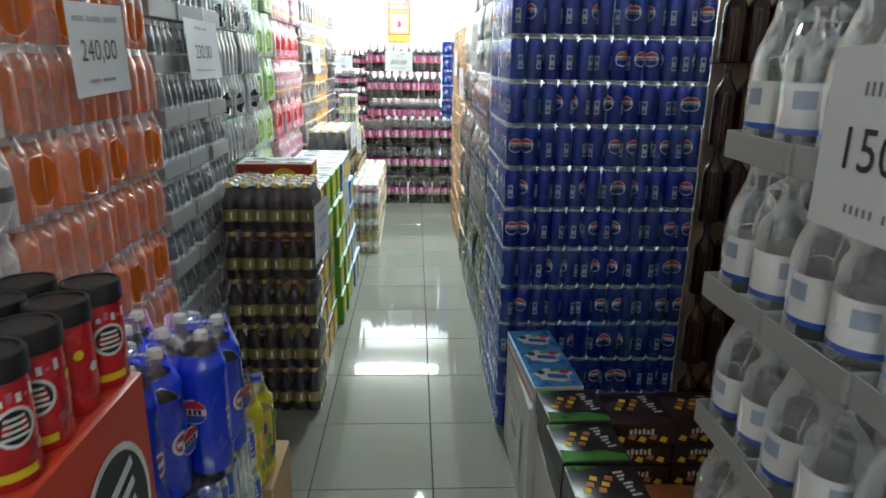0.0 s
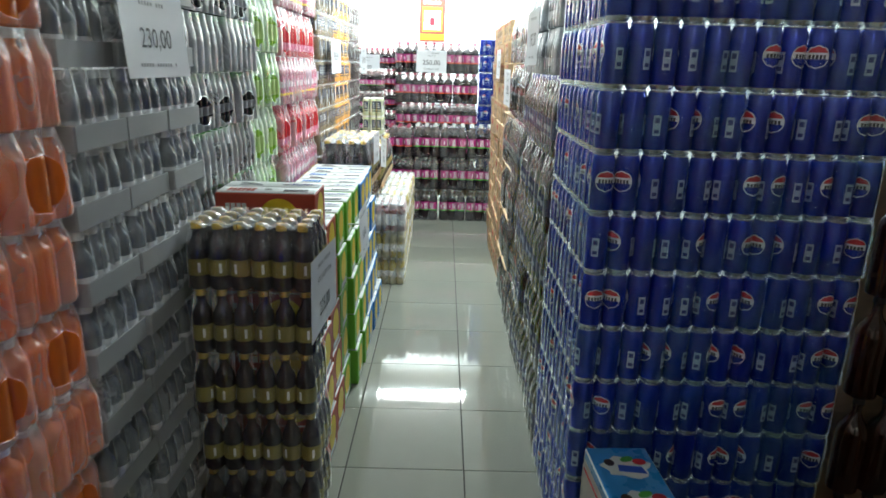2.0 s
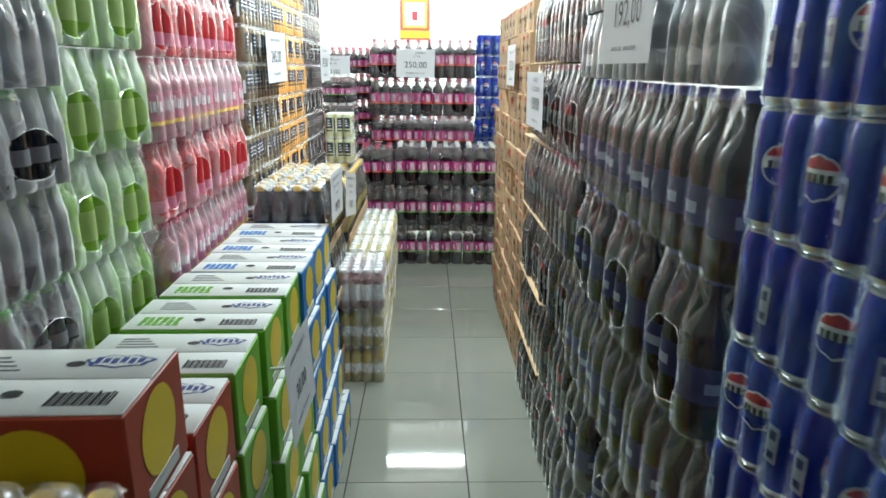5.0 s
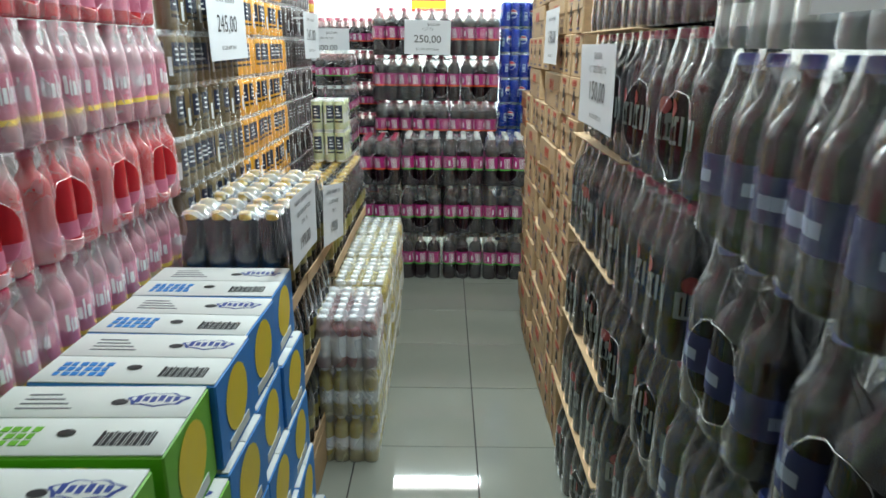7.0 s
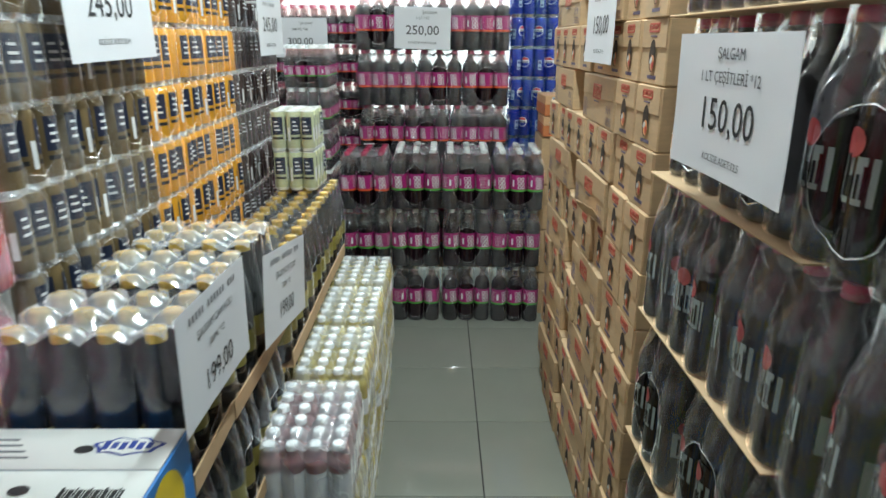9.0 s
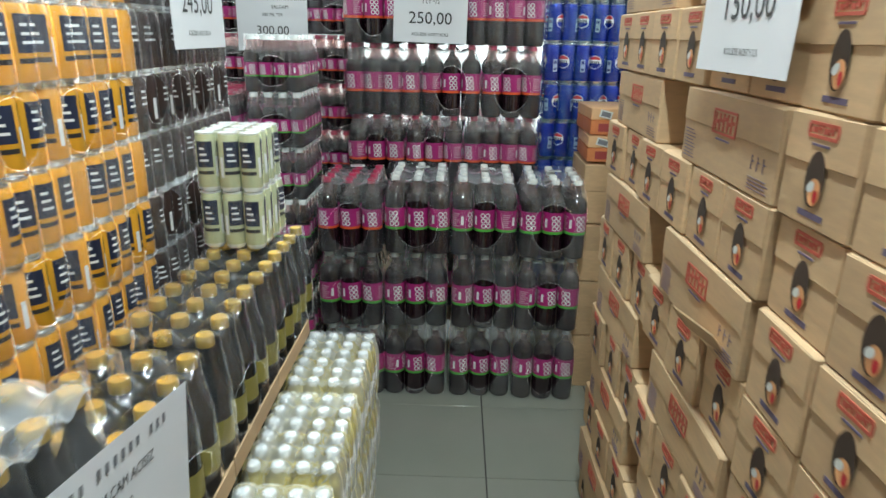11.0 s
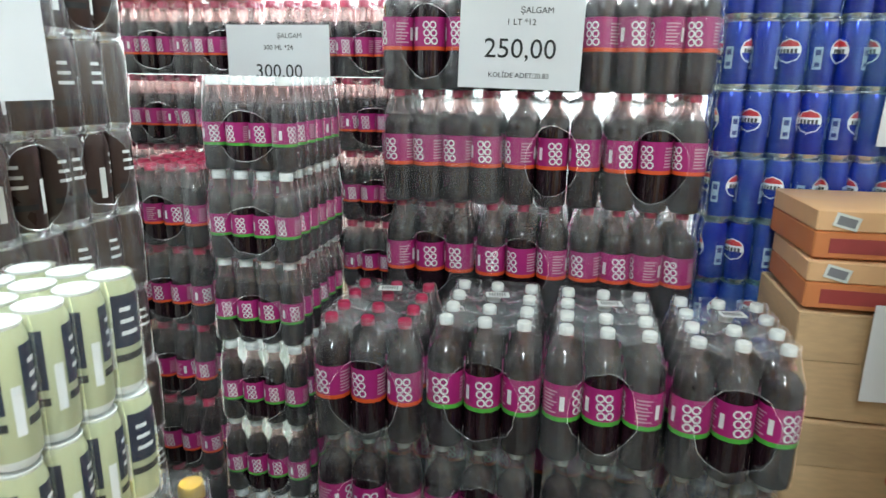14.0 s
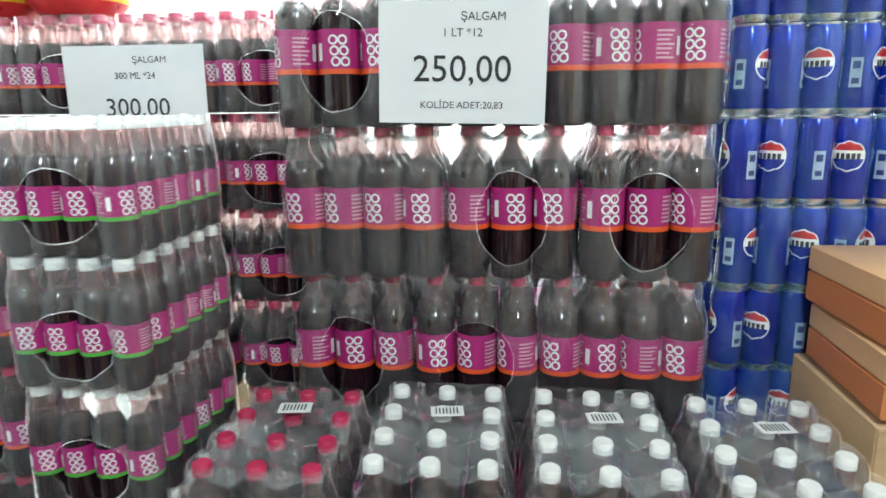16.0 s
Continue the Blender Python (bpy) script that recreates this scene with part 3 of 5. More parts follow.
def pack(kind, n, m, name, label, category, hole=False, fill="front", film=None, seed=0, pitch=0.0, group="", face=0.0, clear_top=False, top=None):
    """A pack at the origin: face along local x towards -y, n bottles wide, m deep. fill: which bottles stand in it."""
    spec = BOTTLE[kind]
    p = pitch or spec["r"] * 2 + 0.001
    ob = thing(name, label, category, group)
    rnd = random.Random(seed * 7 + n)
    for i in range(n):
        for j in range(m):
            shown = fill == "full" or ("front" in fill and j == 0) or ("left" in fill and i == 0) or ("right" in fill and i == n - 1) or ("top" in fill)
            backing = kind in ("cola_litre", "big_soda") and j == 1
            if not (shown or backing):
                continue
            t = pose((i + 0.5) * p - n * p / 2, (j + 0.5) * p, 0, 0, 0, face + (rnd.uniform(0, 360) if kind == "blue_can" else rnd.choice((0, rnd.uniform(-50, 50), rnd.uniform(0, 360)))))
            first = put(spec["parts"][0][0], spec["parts"][0][1], ob, t)
            for part_name, me in spec["parts"][1:] if shown else []:
                put(part_name, me, first)
    key = (kind, n, m, hole, seed, p)
    wrap_p = max(p, 2 * spec["r"] + 0.0015)
    if film is not False:
        if key not in FILMS:
            v, f, i = film_mesh(n, m, wrap_p, spec["h"], spec["hb"], spec["neck"], hole, seed, 6, bool(top))
            FILMS[key] = to_mesh("film", v, f, [film or FILM, FILM_EDGE, top if top else FILM_TOP if spec["h"] - spec["hb"] > 0.03 and not clear_top else (film or FILM)], i)
        put("shrink_film", FILMS[key], ob, pose(0, (p - wrap_p) / 2, 0), "crinkled clear shrink film")
    return Proto(ob)


RND = random.Random(11)


def jit(a):
    return RND.uniform(-a, a)


# ---------- the room ----------
X0, X1, Y0, Y1 = -1.62, 2.3, -1.6, 9.3


def structure(name, shape, mats, label, category=""):
    return tagged(put(name, shape.mesh(name, mats, False)), label, category, "", "structure")


structure("wall_back", Shape().box(X0 - 0.12, Y1, 0, X1 + 0.12, Y1 + 0.12, CEIL), [PLASTER], "bright white painted plaster wall", "wall")
structure("wall_left", Shape().box(X0 - 0.12, Y0, 0, X0, Y1, CEIL), [PLASTER], "white painted plaster wall behind stacked drinks", "wall")
structure("wall_right", Shape().box(X1, Y0, 0, X1 + 0.12, Y1, CEIL), [PLASTER], "white painted plaster wall behind stacked drinks", "wall")
structure("wall_front", Shape().box(X0 - 0.12, Y0 - 0.12, 0, X1 + 0.12, Y0, CEIL), [PLASTER], "plain painted plaster wall", "wall")
structure("ceiling", Shape().box(X0 - 0.12, Y0 - 0.12, CEIL, X1 + 0.12, Y1 + 0.12, CEIL + 0.1), [CEILING], "white painted shop ceiling", "ceiling")
# Added partition: keeps light of the far end out from behind the right bank.
structure("wall_partition", Shape().box(1.12, 2.8, 0, 1.2, Y1, CEIL).box(1.12, 2.72, 0, X1, 2.8, CEIL), [PLASTER], "added plaster partition keeping light from behind stacked drinks", "wall")
floor = structure("floor", Shape().box(X0, Y0, -0.1, X1, Y1, -0.003), [GROUT], "glossy pale grey floor tiles with dark joints", "floor")

tube_mesh = Shape().lathe([(0.014, -0.6), (0.014, 0.6)], 12, 0).mesh("tube", [GLOW])
case_mesh = Shape().box(-0.63, -0.05, 0.03, 0.63, 0.05, 0.07, 0, 0.006).box(-0.63, -0.02, -0.02, -0.6, 0.02, 0.032, 0, 0.004).box(0.6, -0.02, -0.02, 0.63, 0.02, 0.032, 0, 0.004).mesh("case", [STEEL])
for tx, ty, turn, watts in TUBES:
    lamp = thing("ceiling_lamp", "white fluorescent tube lamp under the ceiling", "lamp", "ceiling tube lamps", pose(tx, ty, CEIL - 0.07, 0, 0, turn))
    put("housing", case_mesh, lamp)
    put("tube", tube_mesh, lamp, pose(0, 0, -0.005, 0, 90, 0), "glowing white tube")

# ---------- left bank of stacked packs ----------
pallet_mesh = Shape()
for k in range(5):
    pallet_mesh.box(-0.40, -0.25 + k * 0.11, 0.05, 0.40, -0.18 + k * 0.11, 0.066, 0, 0.002)
for k in range(3):
    pallet_mesh.box(-0.40 + k * 0.36, -0.25, 0.0, -0.32 + k * 0.36, 0.26, 0.05, 0, 0.002)
pallet_mesh = pallet_mesh.mesh("pallet", [WOOD])


def pallet(x, y, turn, height):
    ob = tagged(put("pallet", pallet_mesh, None, pose(x, y, 0, 0, 0, turn)), "weathered wooden pallet under stacked drinks", "pallet", "pallets")
    ob.scale = (1, 1, height / 0.066)


def section(y0, y1, z0, h, layers, ends, sides, end_w, side_w, face_x, side=1, odd_holes=False, xj=0.012):
    """Layers of packs facing the aisle, hole ends and long sides in turn. side: 1 left bank, -1 right bank."""
    for k in range(layers):
        use_end = (k % 2 == 0) != odd_holes
        protos, w = (ends, end_w) if use_end else (sides, side_w)
        count = max(1, round((y1 - y0) / w))
        gap = (y1 - y0) / count
        for c in range(count):
            y = y0 + gap * (c + 0.5)
            m = pose(face_x + jit(xj), y + jit(0.004), z0 + k * h, 0, 0, 90 * side + jit(1.6))
            protos[RND.randrange(len(protos))].at(m)


def protos(kind, n, m, label, category, hole, count=2, fill="front", film=None, pitch=0.0, group="", name="bottle_pack"):
    return [pack(kind, n, m, name, label, category, hole, fill, film, seed=s + 1, pitch=pitch, group=group) for s in range(count)]


FX = -0.82
lab = "white plastic drink bottles in crinkled shrink film"
section(0.55, 1.35, 0.068, 0.183, 10, protos("white_small", 3, 4, lab, "drink pack", True, film=FILM_MILKY, group="white bottle packs"), protos("white_small", 4, 3, lab, "drink pack", False, film=FILM_MILKY, group="white bottle packs"), 0.2, 0.266, FX)
lab = "small orange juice bottles in clear shrink film"
section(1.35, 2.13, 0.068, 0.183, 10, protos("orange_small", 3, 4, lab, "drink pack", True, 3, film=FILM_ROSE, group="orange juice packs"), protos("orange_small", 6, 4, lab, "drink pack", False, film=FILM_ROSE, group="orange juice packs"), 0.2, 0.4, FX)

lab = "small pale glass mineral bottles wrapped on a white tray"
tray_end = Shape().box(-0.118, -0.006, 0.0, 0.118, -0.003, 0.055, 0, 0.001).box(-0.118, -0.003, 0.0, 0.118, 0.16, 0.003, 0, 0.001).box(-0.121, -0.004, 0, -0.118, 0.16, 0.055, 0, 0.001).box(0.118, -0.004, 0, 0.121, 0.16, 0.055, 0, 0.001).mesh("tray", [TRAYW])
trays = protos("mineral_small", 4, 3, lab, "drink pack", False, 3, film=FILM_TRAY, group="mineral water trays")
for pr in trays:
    for o in list(pr.ob.children):
        o.location.z += 0.004
    put("tray", tray_end, pr.ob, None, "white cardboard tray")
section(2.135, 2.875, 0.10, 0.17, 11, trays, trays, 0.246, 0.246, FX)
lab = "small dark bottles wrapped in grey shrink film"
section(2.88, 3.57, 0.11, 0.19, 10, protos("black_small", 4, 3, lab, "drink pack", True, film=FILM_SILVER, group="dark bottle packs"), protos("black_small", 6, 4, lab, "drink pack", False, film=FILM_SILVER, group="dark bottle packs"), 0.24, 0.36, -0.835)
lab = "green soda bottles in clear shrink film"
section(3.575, 4.02, 0.08, 0.24, 8, protos("green_medium", 3, 3, lab, "drink pack", True, 3, film=FILM_SILVER, group="green soda packs"), protos("green_medium", 3, 3, lab, "drink pack", True, film=FILM_SILVER, group="green soda packs"), 0.225, 0.225, -0.85, xj=0.02)
lab = "red fruit soda bottles in clear shrink film"
lab2 = "pink fruit soda bottles with yellow labels in film"
section(4.025, 4.92, 0.125, 0.23, 8, protos("red_medium", 3, 4, lab, "drink pack", True, 3, film=FILM_ROSE, group="red soda packs"), protos("pink_medium", 4, 3, lab2, "drink pack", False, 2, film=FILM_ROSE, group="pink soda packs") + protos("citrus_medium", 4, 3, lab2, "drink pack", False, 1, film=FILM_ROSE, group="pink soda packs"), 0.224, 0.298, -0.835)
lab = "gold coffee cans with dark labels in shrink film"
section(4.925, 5.5, 0.02, 0.1465, 13, protos("gold_can", 3, 4, lab, "can pack", True, 2, film=FILM_CRISP, group="gold coffee can packs", name="can_pack"), protos("gold_can", 5, 3, lab, "can pack", False, 2, film=FILM_CRISP, group="gold coffee can packs", name="can_pack"), 0.19, 0.29, FX, xj=0.006)
lab = "orange coffee cans with dark labels in shrink film"
section(5.505, 6.245, 0.02, 0.1465, 13, protos("orange_can", 3, 4, lab, "can pack", True, 2, film=FILM_CRISP, group="orange coffee can packs", name="can_pack"), protos("orange_can", 4, 3, lab, "can pack", False, 2, film=FILM_CRISP, group="orange coffee can packs", name="can_pack"), 0.185, 0.246, FX, xj=0.006)
lab = "dark brown coffee cans in shrink film"
section(6.25, 6.85, 0.02, 0.1465, 13, protos("brown_can", 3, 4, lab, "can pack", True, 2, film=FILM_CRISP, group="brown coffee can packs", name="can_pack"), protos("brown_can", 4, 3, lab, "can pack", False, 2, film=FILM_CRISP, group="brown coffee can packs", name="can_pack"), 0.17, 0.205, FX, xj=0.006)
for y, hh in ((0.95, 0.068), (1.74, 0.068), (2.5, 0.1), (3.22, 0.11), (3.8, 0.08), (4.47, 0.125)):
    pallet(-1.08, y, 90, hh)

# ---------- right bank ----------
# block of blue cans with a corner on the aisle
lab = "tall blue cola cans in shrink film with teal print"
corner = [pack("blue_can", 4, 6, "can_pack", lab, "can pack", False, "front left", FILM_GREEN, 21 + s, 0.0628, "blue can packs") for s in range(3)]
front = [pack("blue_can", 4, 6, "can_pack", lab, "can pack", False, "front", FILM_GREEN, 31 + s, 0.0628, "blue can packs") for s in range(3)]
corner_wide = [pack("blue_can", 6, 4, "can_pack", lab, "can pack", False, "front left", FILM_GREEN, 41 + s, 0.0628, "blue can packs") for s in range(2)]
front_wide = [pack("blue_can", 6, 4, "can_pack", lab, "can pack", False, "front", FILM_GREEN, 51 + s, 0.0628, "blue can packs") for s in range(2)]
aisle_six = [pack("blue_can", 6, 4, "can_pack", lab, "can pack", False, "front", FILM_GREEN, 61 + s, 0.0628, "blue can packs") for s in range(2)]
aisle_four = [pack("blue_can", 4, 6, "can_pack", lab, "can pack", False, "front", FILM_GREEN, 71 + s, 0.0628, "blue can packs") for s in range(2)]
PX, PY = 0.335, 2.457
for k in range(12):
    z = 0.16 * k
    if k % 2:
        for c in range(3):
            (corner if c == 0 else front)[RND.randrange(3)].at(pose(PX + 0.126 + c * 0.2515, PY + jit(0.004), z, 0, 0, jit(0.5)))
        aisle_four[k // 2 % 2].at(pose(PX + jit(0.004), PY + 0.379 + 0.128, z, 0, 0, -90))
    else:
        for c in range(2):
            (corner_wide if c == 0 else front_wide)[k // 2 % 2].at(pose(PX + 0.189 + c * 0.378, PY + jit(0.004), z, 0, 0, jit(0.5)))
        aisle_six[k // 2 % 2].at(pose(PX + jit(0.004), PY + 0.253 + 0.19, z, 0, 0, -90))
lab = "large dark soda bottles with blue labels in grey film"
section(3.15, 4.13, 0.0, 0.292, 5, protos("big_soda", 3, 3, lab, "drink pack", True, 2, film=FILM_GREY, group="large soda packs"), protos("big_soda", 4, 3, lab, "drink pack", False, 2, film=FILM_GREY, group="large soda packs"), 0.28, 0.37, 0.345, -1, odd_holes=True)
high = protos("mineral_small", 5, 3, "pale bottles wrapped in crinkled milky film", "drink pack", False, 1, film=FILM_SILVER, group="upper bottle trays")
for k in range(3):
    for c in range(3):
        high[0].at(pose(0.335 + jit(0.006), 3.31 + c * 0.33, 1.462 + k * 0.165, 0, 0, -90 + jit(1)))
lab = "litre cola bottles with red caps in crinkled film"
cola_e = protos("cola_litre", 3, 4, lab, "drink pack", True, 3, film=FILM_GREY, group="cola packs")
cola_s = protos("cola_litre", 4, 3, lab, "drink pack", False, 2, film=FILM_GREY, group="cola packs")
section(4.15, 5.16, 0.0, 0.301, 6, cola_e, cola_s, 0.252, 0.337, 0.35, -1, xj=0.016)
sheet = Shape().box(-0.29, -0.004, 0, 0.29, 0.3, 0.004, 0, 0.001).mesh("sheet", [CARD])
for k in range(1, 6):
    tagged(put("cardboard_sheet", sheet, None, pose(0.345, 4.87, 0.301 * k - 0.0045, 0, 0, -90 + jit(0.6))), "thin brown cardboard sheet between bottle layers", "cardboard", "cardboard layer sheets")


# ---------- brown cartons ----------
PRINT_RED = mat("carton_red_ink", (0.52, 0.10, 0.06), 0.6)
PRINT_BLUE = mat("carton_blue_ink", (0.13, 0.10, 0.16), 0.6)
SNACK = mat("bright_snack_bag", (0.75, 0.35, 0.15), 0.35, vary=0.5, scale=30)


def carton(w, d, h, hole, stamp, label, group, torn=False):
    """A closed carton, front towards -y: body with a seam, folded front flap, oval hole painted as a shade disc with
    its contents, printed marks.
    """
    ob = thing("carton", label, "carton", group)
    body = Shape().box(-w / 2, 0.0, 0, w / 2, d, h, 0, 0.003)
    ink = Shape()
    if hole:
        # flat dark disc: the shade inside the oval hole, put into colour
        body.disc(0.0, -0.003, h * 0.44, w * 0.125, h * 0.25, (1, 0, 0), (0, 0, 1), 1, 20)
        body.disc(0.004, -0.0034, h * 0.33, w * 0.085, h * 0.125, (1, 0, 0), (0, 0, 1), 2, 14)
        body.disc(-0.004, -0.0038, h * 0.37, w * 0.05, h * 0.05, (1, 0, 0.3), (0, 0, 1), 3, 12)
        body.disc(0.009, -0.0042, h * 0.30, w * 0.03, h * 0.06, (1, 0, 0), (0, 0, 1), 4, 10)
        body.box(-w * 0.17, -0.0008, h * 0.09, w * 0.17, 0.001, h * 0.145, 5)
        frame_x, z0, z1 = w * 0.19, h * 0.79, h * 0.93
        letters = 6
    else:
        frame_x, z0, z1 = w * 0.12, h * 0.52, h * 0.82
        letters = 5
    if hole or stamp:
        for a, b, c, e in ((-frame_x, z0, frame_x, z0 + 0.004), (-frame_x, z1 - 0.004, frame_x, z1), (-frame_x - 0.002, z0 + 0.003, -frame_x + 0.003, z1 - 0.003), (frame_x - 0.003, z0 + 0.003, frame_x + 0.002, z1 - 0.003)):
            ink.box(a, -0.0036, b, c, -0.0024, e, 0)
        step = (2 * frame_x - 0.012) / letters
        for k in range(letters):
            x = -frame_x + 0.007 + k * step
            ink.box(x, -0.0036, z0 + 0.006, x + step * 0.36, -0.0024, z1 - 0.006, 0)
            ink.box(x + step * 0.36, -0.0036, (z0 + z1) / 2 + 0.003 * (k % 3 - 1), x + step * 0.8, -0.0024, (z0 + z1) / 2 + 0.003 * (k % 3 - 1) + 0.006, 0)
        ink.box(-frame_x * 0.6, -0.0036, z0 - 0.009, frame_x * 0.6, -0.0024, z0 - 0.006, 1)
    if stamp:
        for k in range(9):
            ink.box(-w * 0.46, -0.0009, h * (0.08 + 0.045 * k), -w * (0.33 + 0.012 * (k % 3)), -0.0002, h * (0.09 + 0.045 * k), 1)
        for k in range(3):
            ink.box(w * (0.29 + 0.05 * k), -0.0009, h * 0.28, w * (0.294 + 0.05 * k), -0.0002, h * 0.44, 1)
            ink.box(w * (0.294 + 0.05 * k), -0.0009, h * 0.37, w * (0.312 + 0.05 * k), -0.0002, h * 0.385, 1)
        for k in range(4):
            ink.box(w * 0.28, -0.0009, h * (0.08 + 0.04 * k), w * (0.45 - 0.02 * (k % 2)), -0.0002, h * (0.088 + 0.04 * k), 1)
    put("body", body.mesh("carton", [CARD, HOLE_SHADE, SNACK, BOX_WHITE, RED_LABEL, PRINT_BLUE]), ob)
    put("front_flap", Shape().box(-w / 2 + 0.003, -0.0022, h * 0.56, w / 2 - 0.003, 0.001, h * 0.985, 0, 0.001).mesh("flap", [CARD]), ob, pose(0, -0.0003, 0, 0, 0.3 if stamp else -0.5, 0))
    if hole or stamp:
        put("print", ink.mesh("print", [PRINT_RED, PRINT_BLUE], False), ob, None, "red framed stamp and blue small print")
    if torn:
        put("flap", Shape().box(-0.06, -0.002, 0, 0.06, 0.001, 0.05, 0, 0.001).mesh("flap", [CARD]), ob, pose(w * 0.2, -0.004, h * 0.1, 38, 0, 12), "torn cardboard flap")
    return Proto(ob)


SMALL_H, WIDE_H, STEP = 0.1365, 0.1335, 0.2735
small = carton(0.158, 0.26, SMALL_H, True, False, "small brown cardboard carton, oval handle hole painted as shade", "small brown cartons")
wide = carton(0.385, 0.26, WIDE_H, False, True, "wide brown cardboard carton with red stamp", "wide brown cartons")
wide_flap = carton(0.385, 0.26, WIDE_H, False, True, "brown cardboard carton with a torn flap", "wide brown cartons", True)
for k in range(6):
    z = STEP * k
    for c in range(2):
        for dz in (0, STEP / 2):
            small.at(pose(0.36 + jit(0.006), 5.29 + c * 0.165, z + dz, 0, 0, -90 + jit(2)))
    for c in range(6):
        small.at(pose(0.36 + jit(0.008), 5.625 + c * 0.163 + jit(0.003), z, 0, 0, -90 + jit(2)))
    (wide_flap if k == 3 else wide).at(pose(0.357 + jit(0.006), 5.75 + jit(0.008), z + SMALL_H + 0.0005, 0, 0, -90 + jit(1.2)))
    wide.at(pose(0.357 + jit(0.006), 6.285 + jit(0.01), z + SMALL_H + 0.0005, 0, 0, -90 + jit(1.2)))
for c in range(8):
    small.at(pose(0.36 + jit(0.006), 5.29 + c * 0.165, STEP * 6, 0, 0, -90 + jit(2)))
plain = carton(0.44, 0.3, 0.24, False, False, "plain large brown carton with red emblem", "large brown cartons")
put("emblem", Shape().disc(0.07, -0.0032, 0.12, 0.07, 0.035, (1, 0, 0), (0, 0, 1), 0, 24).box(-0.03, -0.003, 0.05, 0.13, -0.0023, 0.058, 0).mesh("emblem", [PRINT_RED]), plain.ob, None, "red printed emblem")
for k in range(4):
    plain.at(pose(0.655 + jit(0.004), 7.2 + jit(0.006), 0.245 * k, 0, 0, jit(1)))
ob = thing("orange_box", "orange and cream printed cardboard tray box", "box", "orange boxes")
put("body", Shape().box(-0.14, 0, 0, 0.14, 0.27, 0.055, 0, 0.003).box(-0.14, 0, 0.0555, 0.14, 0.27, 0.1, 1, 0.003).mesh("orange_box", [BOX_ORANGE, mat("peach_carton", (0.72, 0.42, 0.22), 0.5, vary=0.08)]), ob)
put("print", Shape().box(-0.11, -0.0015, 0.012, 0.02, 0.001, 0.042, 0).disc(0.06, -0.0015, 0.07, 0.022, 0.022, (1, 0, 0), (0, 0, 1), 1).mesh("print", [DULL_RED, BOX_WHITE]), ob, None, "dark red print")
put("stamp", Shape().box(-0.024, -0.0032, -0.014, 0.024, -0.0022, 0.014, 0).box(-0.018, -0.0037, -0.009, 0.018, -0.0031, 0.009, 1).mesh("stamp", [BOX_WHITE, INK_GREY], False), ob, pose(-0.085, 0, 0.077, 0, 14, 0), "white stamped square")
orange_box = Proto(ob)
for k in range(2):
    for c in range(2):
        orange_box.at(pose(0.575 + c * 0.29 + jit(0.004), 7.2 + jit(0.01), 0.985 + 0.105 * k, 0, 0, jit(2)))
back_e = [pack("blue_can", 4, 3, "can_pack", lab, "can pack", False, "full", FILM_GREEN, 81 + s, 0.0628, "blue can packs") for s in range(2)]
back_corner = [pack("blue_can", 4, 3, "can_pack", lab, "can pack", False, "full", FILM_GREEN, 85, 0.0628, "blue can packs")]
for pr in back_e + back_corner:
    pr.ob["label"] = "tall blue cola cans in shrink film with teal print"
pallet(0.75, 7.75, 0, 0.136)
for k in range(10):
    for c in range(3):
        (back_corner[0] if c == 0 and k % 2 else back_e[(k + c) % 2]).at(pose(0.415 + c * 0.255 + jit(0.004), 7.5 + jit(0.006), 0.137 + 0.16 * k, 0, 0, jit(1)))

# ---------- the back of the aisle: turnip juice ----------
G = "litre turnip juice packs"
lab = "litre bottles of dark turnip juice with magenta labels, white caps"
labr = "litre bottles of dark turnip juice with magenta labels, red caps"
low = [pack("turnip_green", 3, 4, "bottle_pack", lab, "drink pack", True, "front", None, 101 + s, 0.0855, G, 20) for s in range(3)]
top = [pack("turnip_green", 3, 4, "bottle_pack", lab, "drink pack", True, "full", None, 105 + s, 0.0855, G, 20) for s in range(2)]
top_red = pack("turnip_red", 3, 4, "bottle_pack", labr, "drink pack", True, "full", None, 108, 0.0855, G, 20)
code = Shape().box(-0.028, -0.018, 0, 0.028, 0.018, 0.0012, 0)
for k in range(7):
    code.box(-0.02 + k * 0.006, -0.011, 0.0012, -0.0175 + k * 0.006, 0.011, 0.0018, 1)
code = code.mesh("barcode", [WHITE, INK])
for pr in top + [top_red]:
    put("barcode_sticker", code, pr.ob, pose(0.01, 0.2, pr.ob.children[0].location.z + 0.308, 0, 0, 8), "white barcode sticker")
for c in range(4):
    x = -0.482 + 0.2645 * c
    for k in range(3):
        pr = (top_red if c == 0 else top[c % 2]) if k == 2 else low[(c + k) % 3]
        pr.at(pose(x + jit(0.006), 7.085 + jit(0.008), 0.311 * k, 0, 0, jit(1.2)))
e3 = [pack("turnip_red", 3, 4, "bottle_pack", labr, "drink pack", True, "full", FILM_HAZE, 111 + s, 0.083, G, 10) for s in range(2)]
s4 = [pack("turnip_red", 4, 3, "bottle_pack", labr, "drink pack", False, "full", FILM_HAZE, 115 + s, 0.079, G, 10) for s in range(2)]
rows2 = [["e", "e", "s"], ["s", "e", "e"], ["e", "e", "s"], ["s", "e", "e"], ["e", "e", "s"]]
for k, row in enumerate(rows2):
    x = -0.55
    for j, c in enumerate(row):
        w = 0.25 if c == "e" else 0.318
        (e3 if c == "e" else s4)[(j + k) % 2].at(pose(x + w / 2 + jit(0.003), 7.49 + jit(0.006), 0.234 + 0.292 * k, 0, 0, jit(0.8)))
        x += w + 0.006
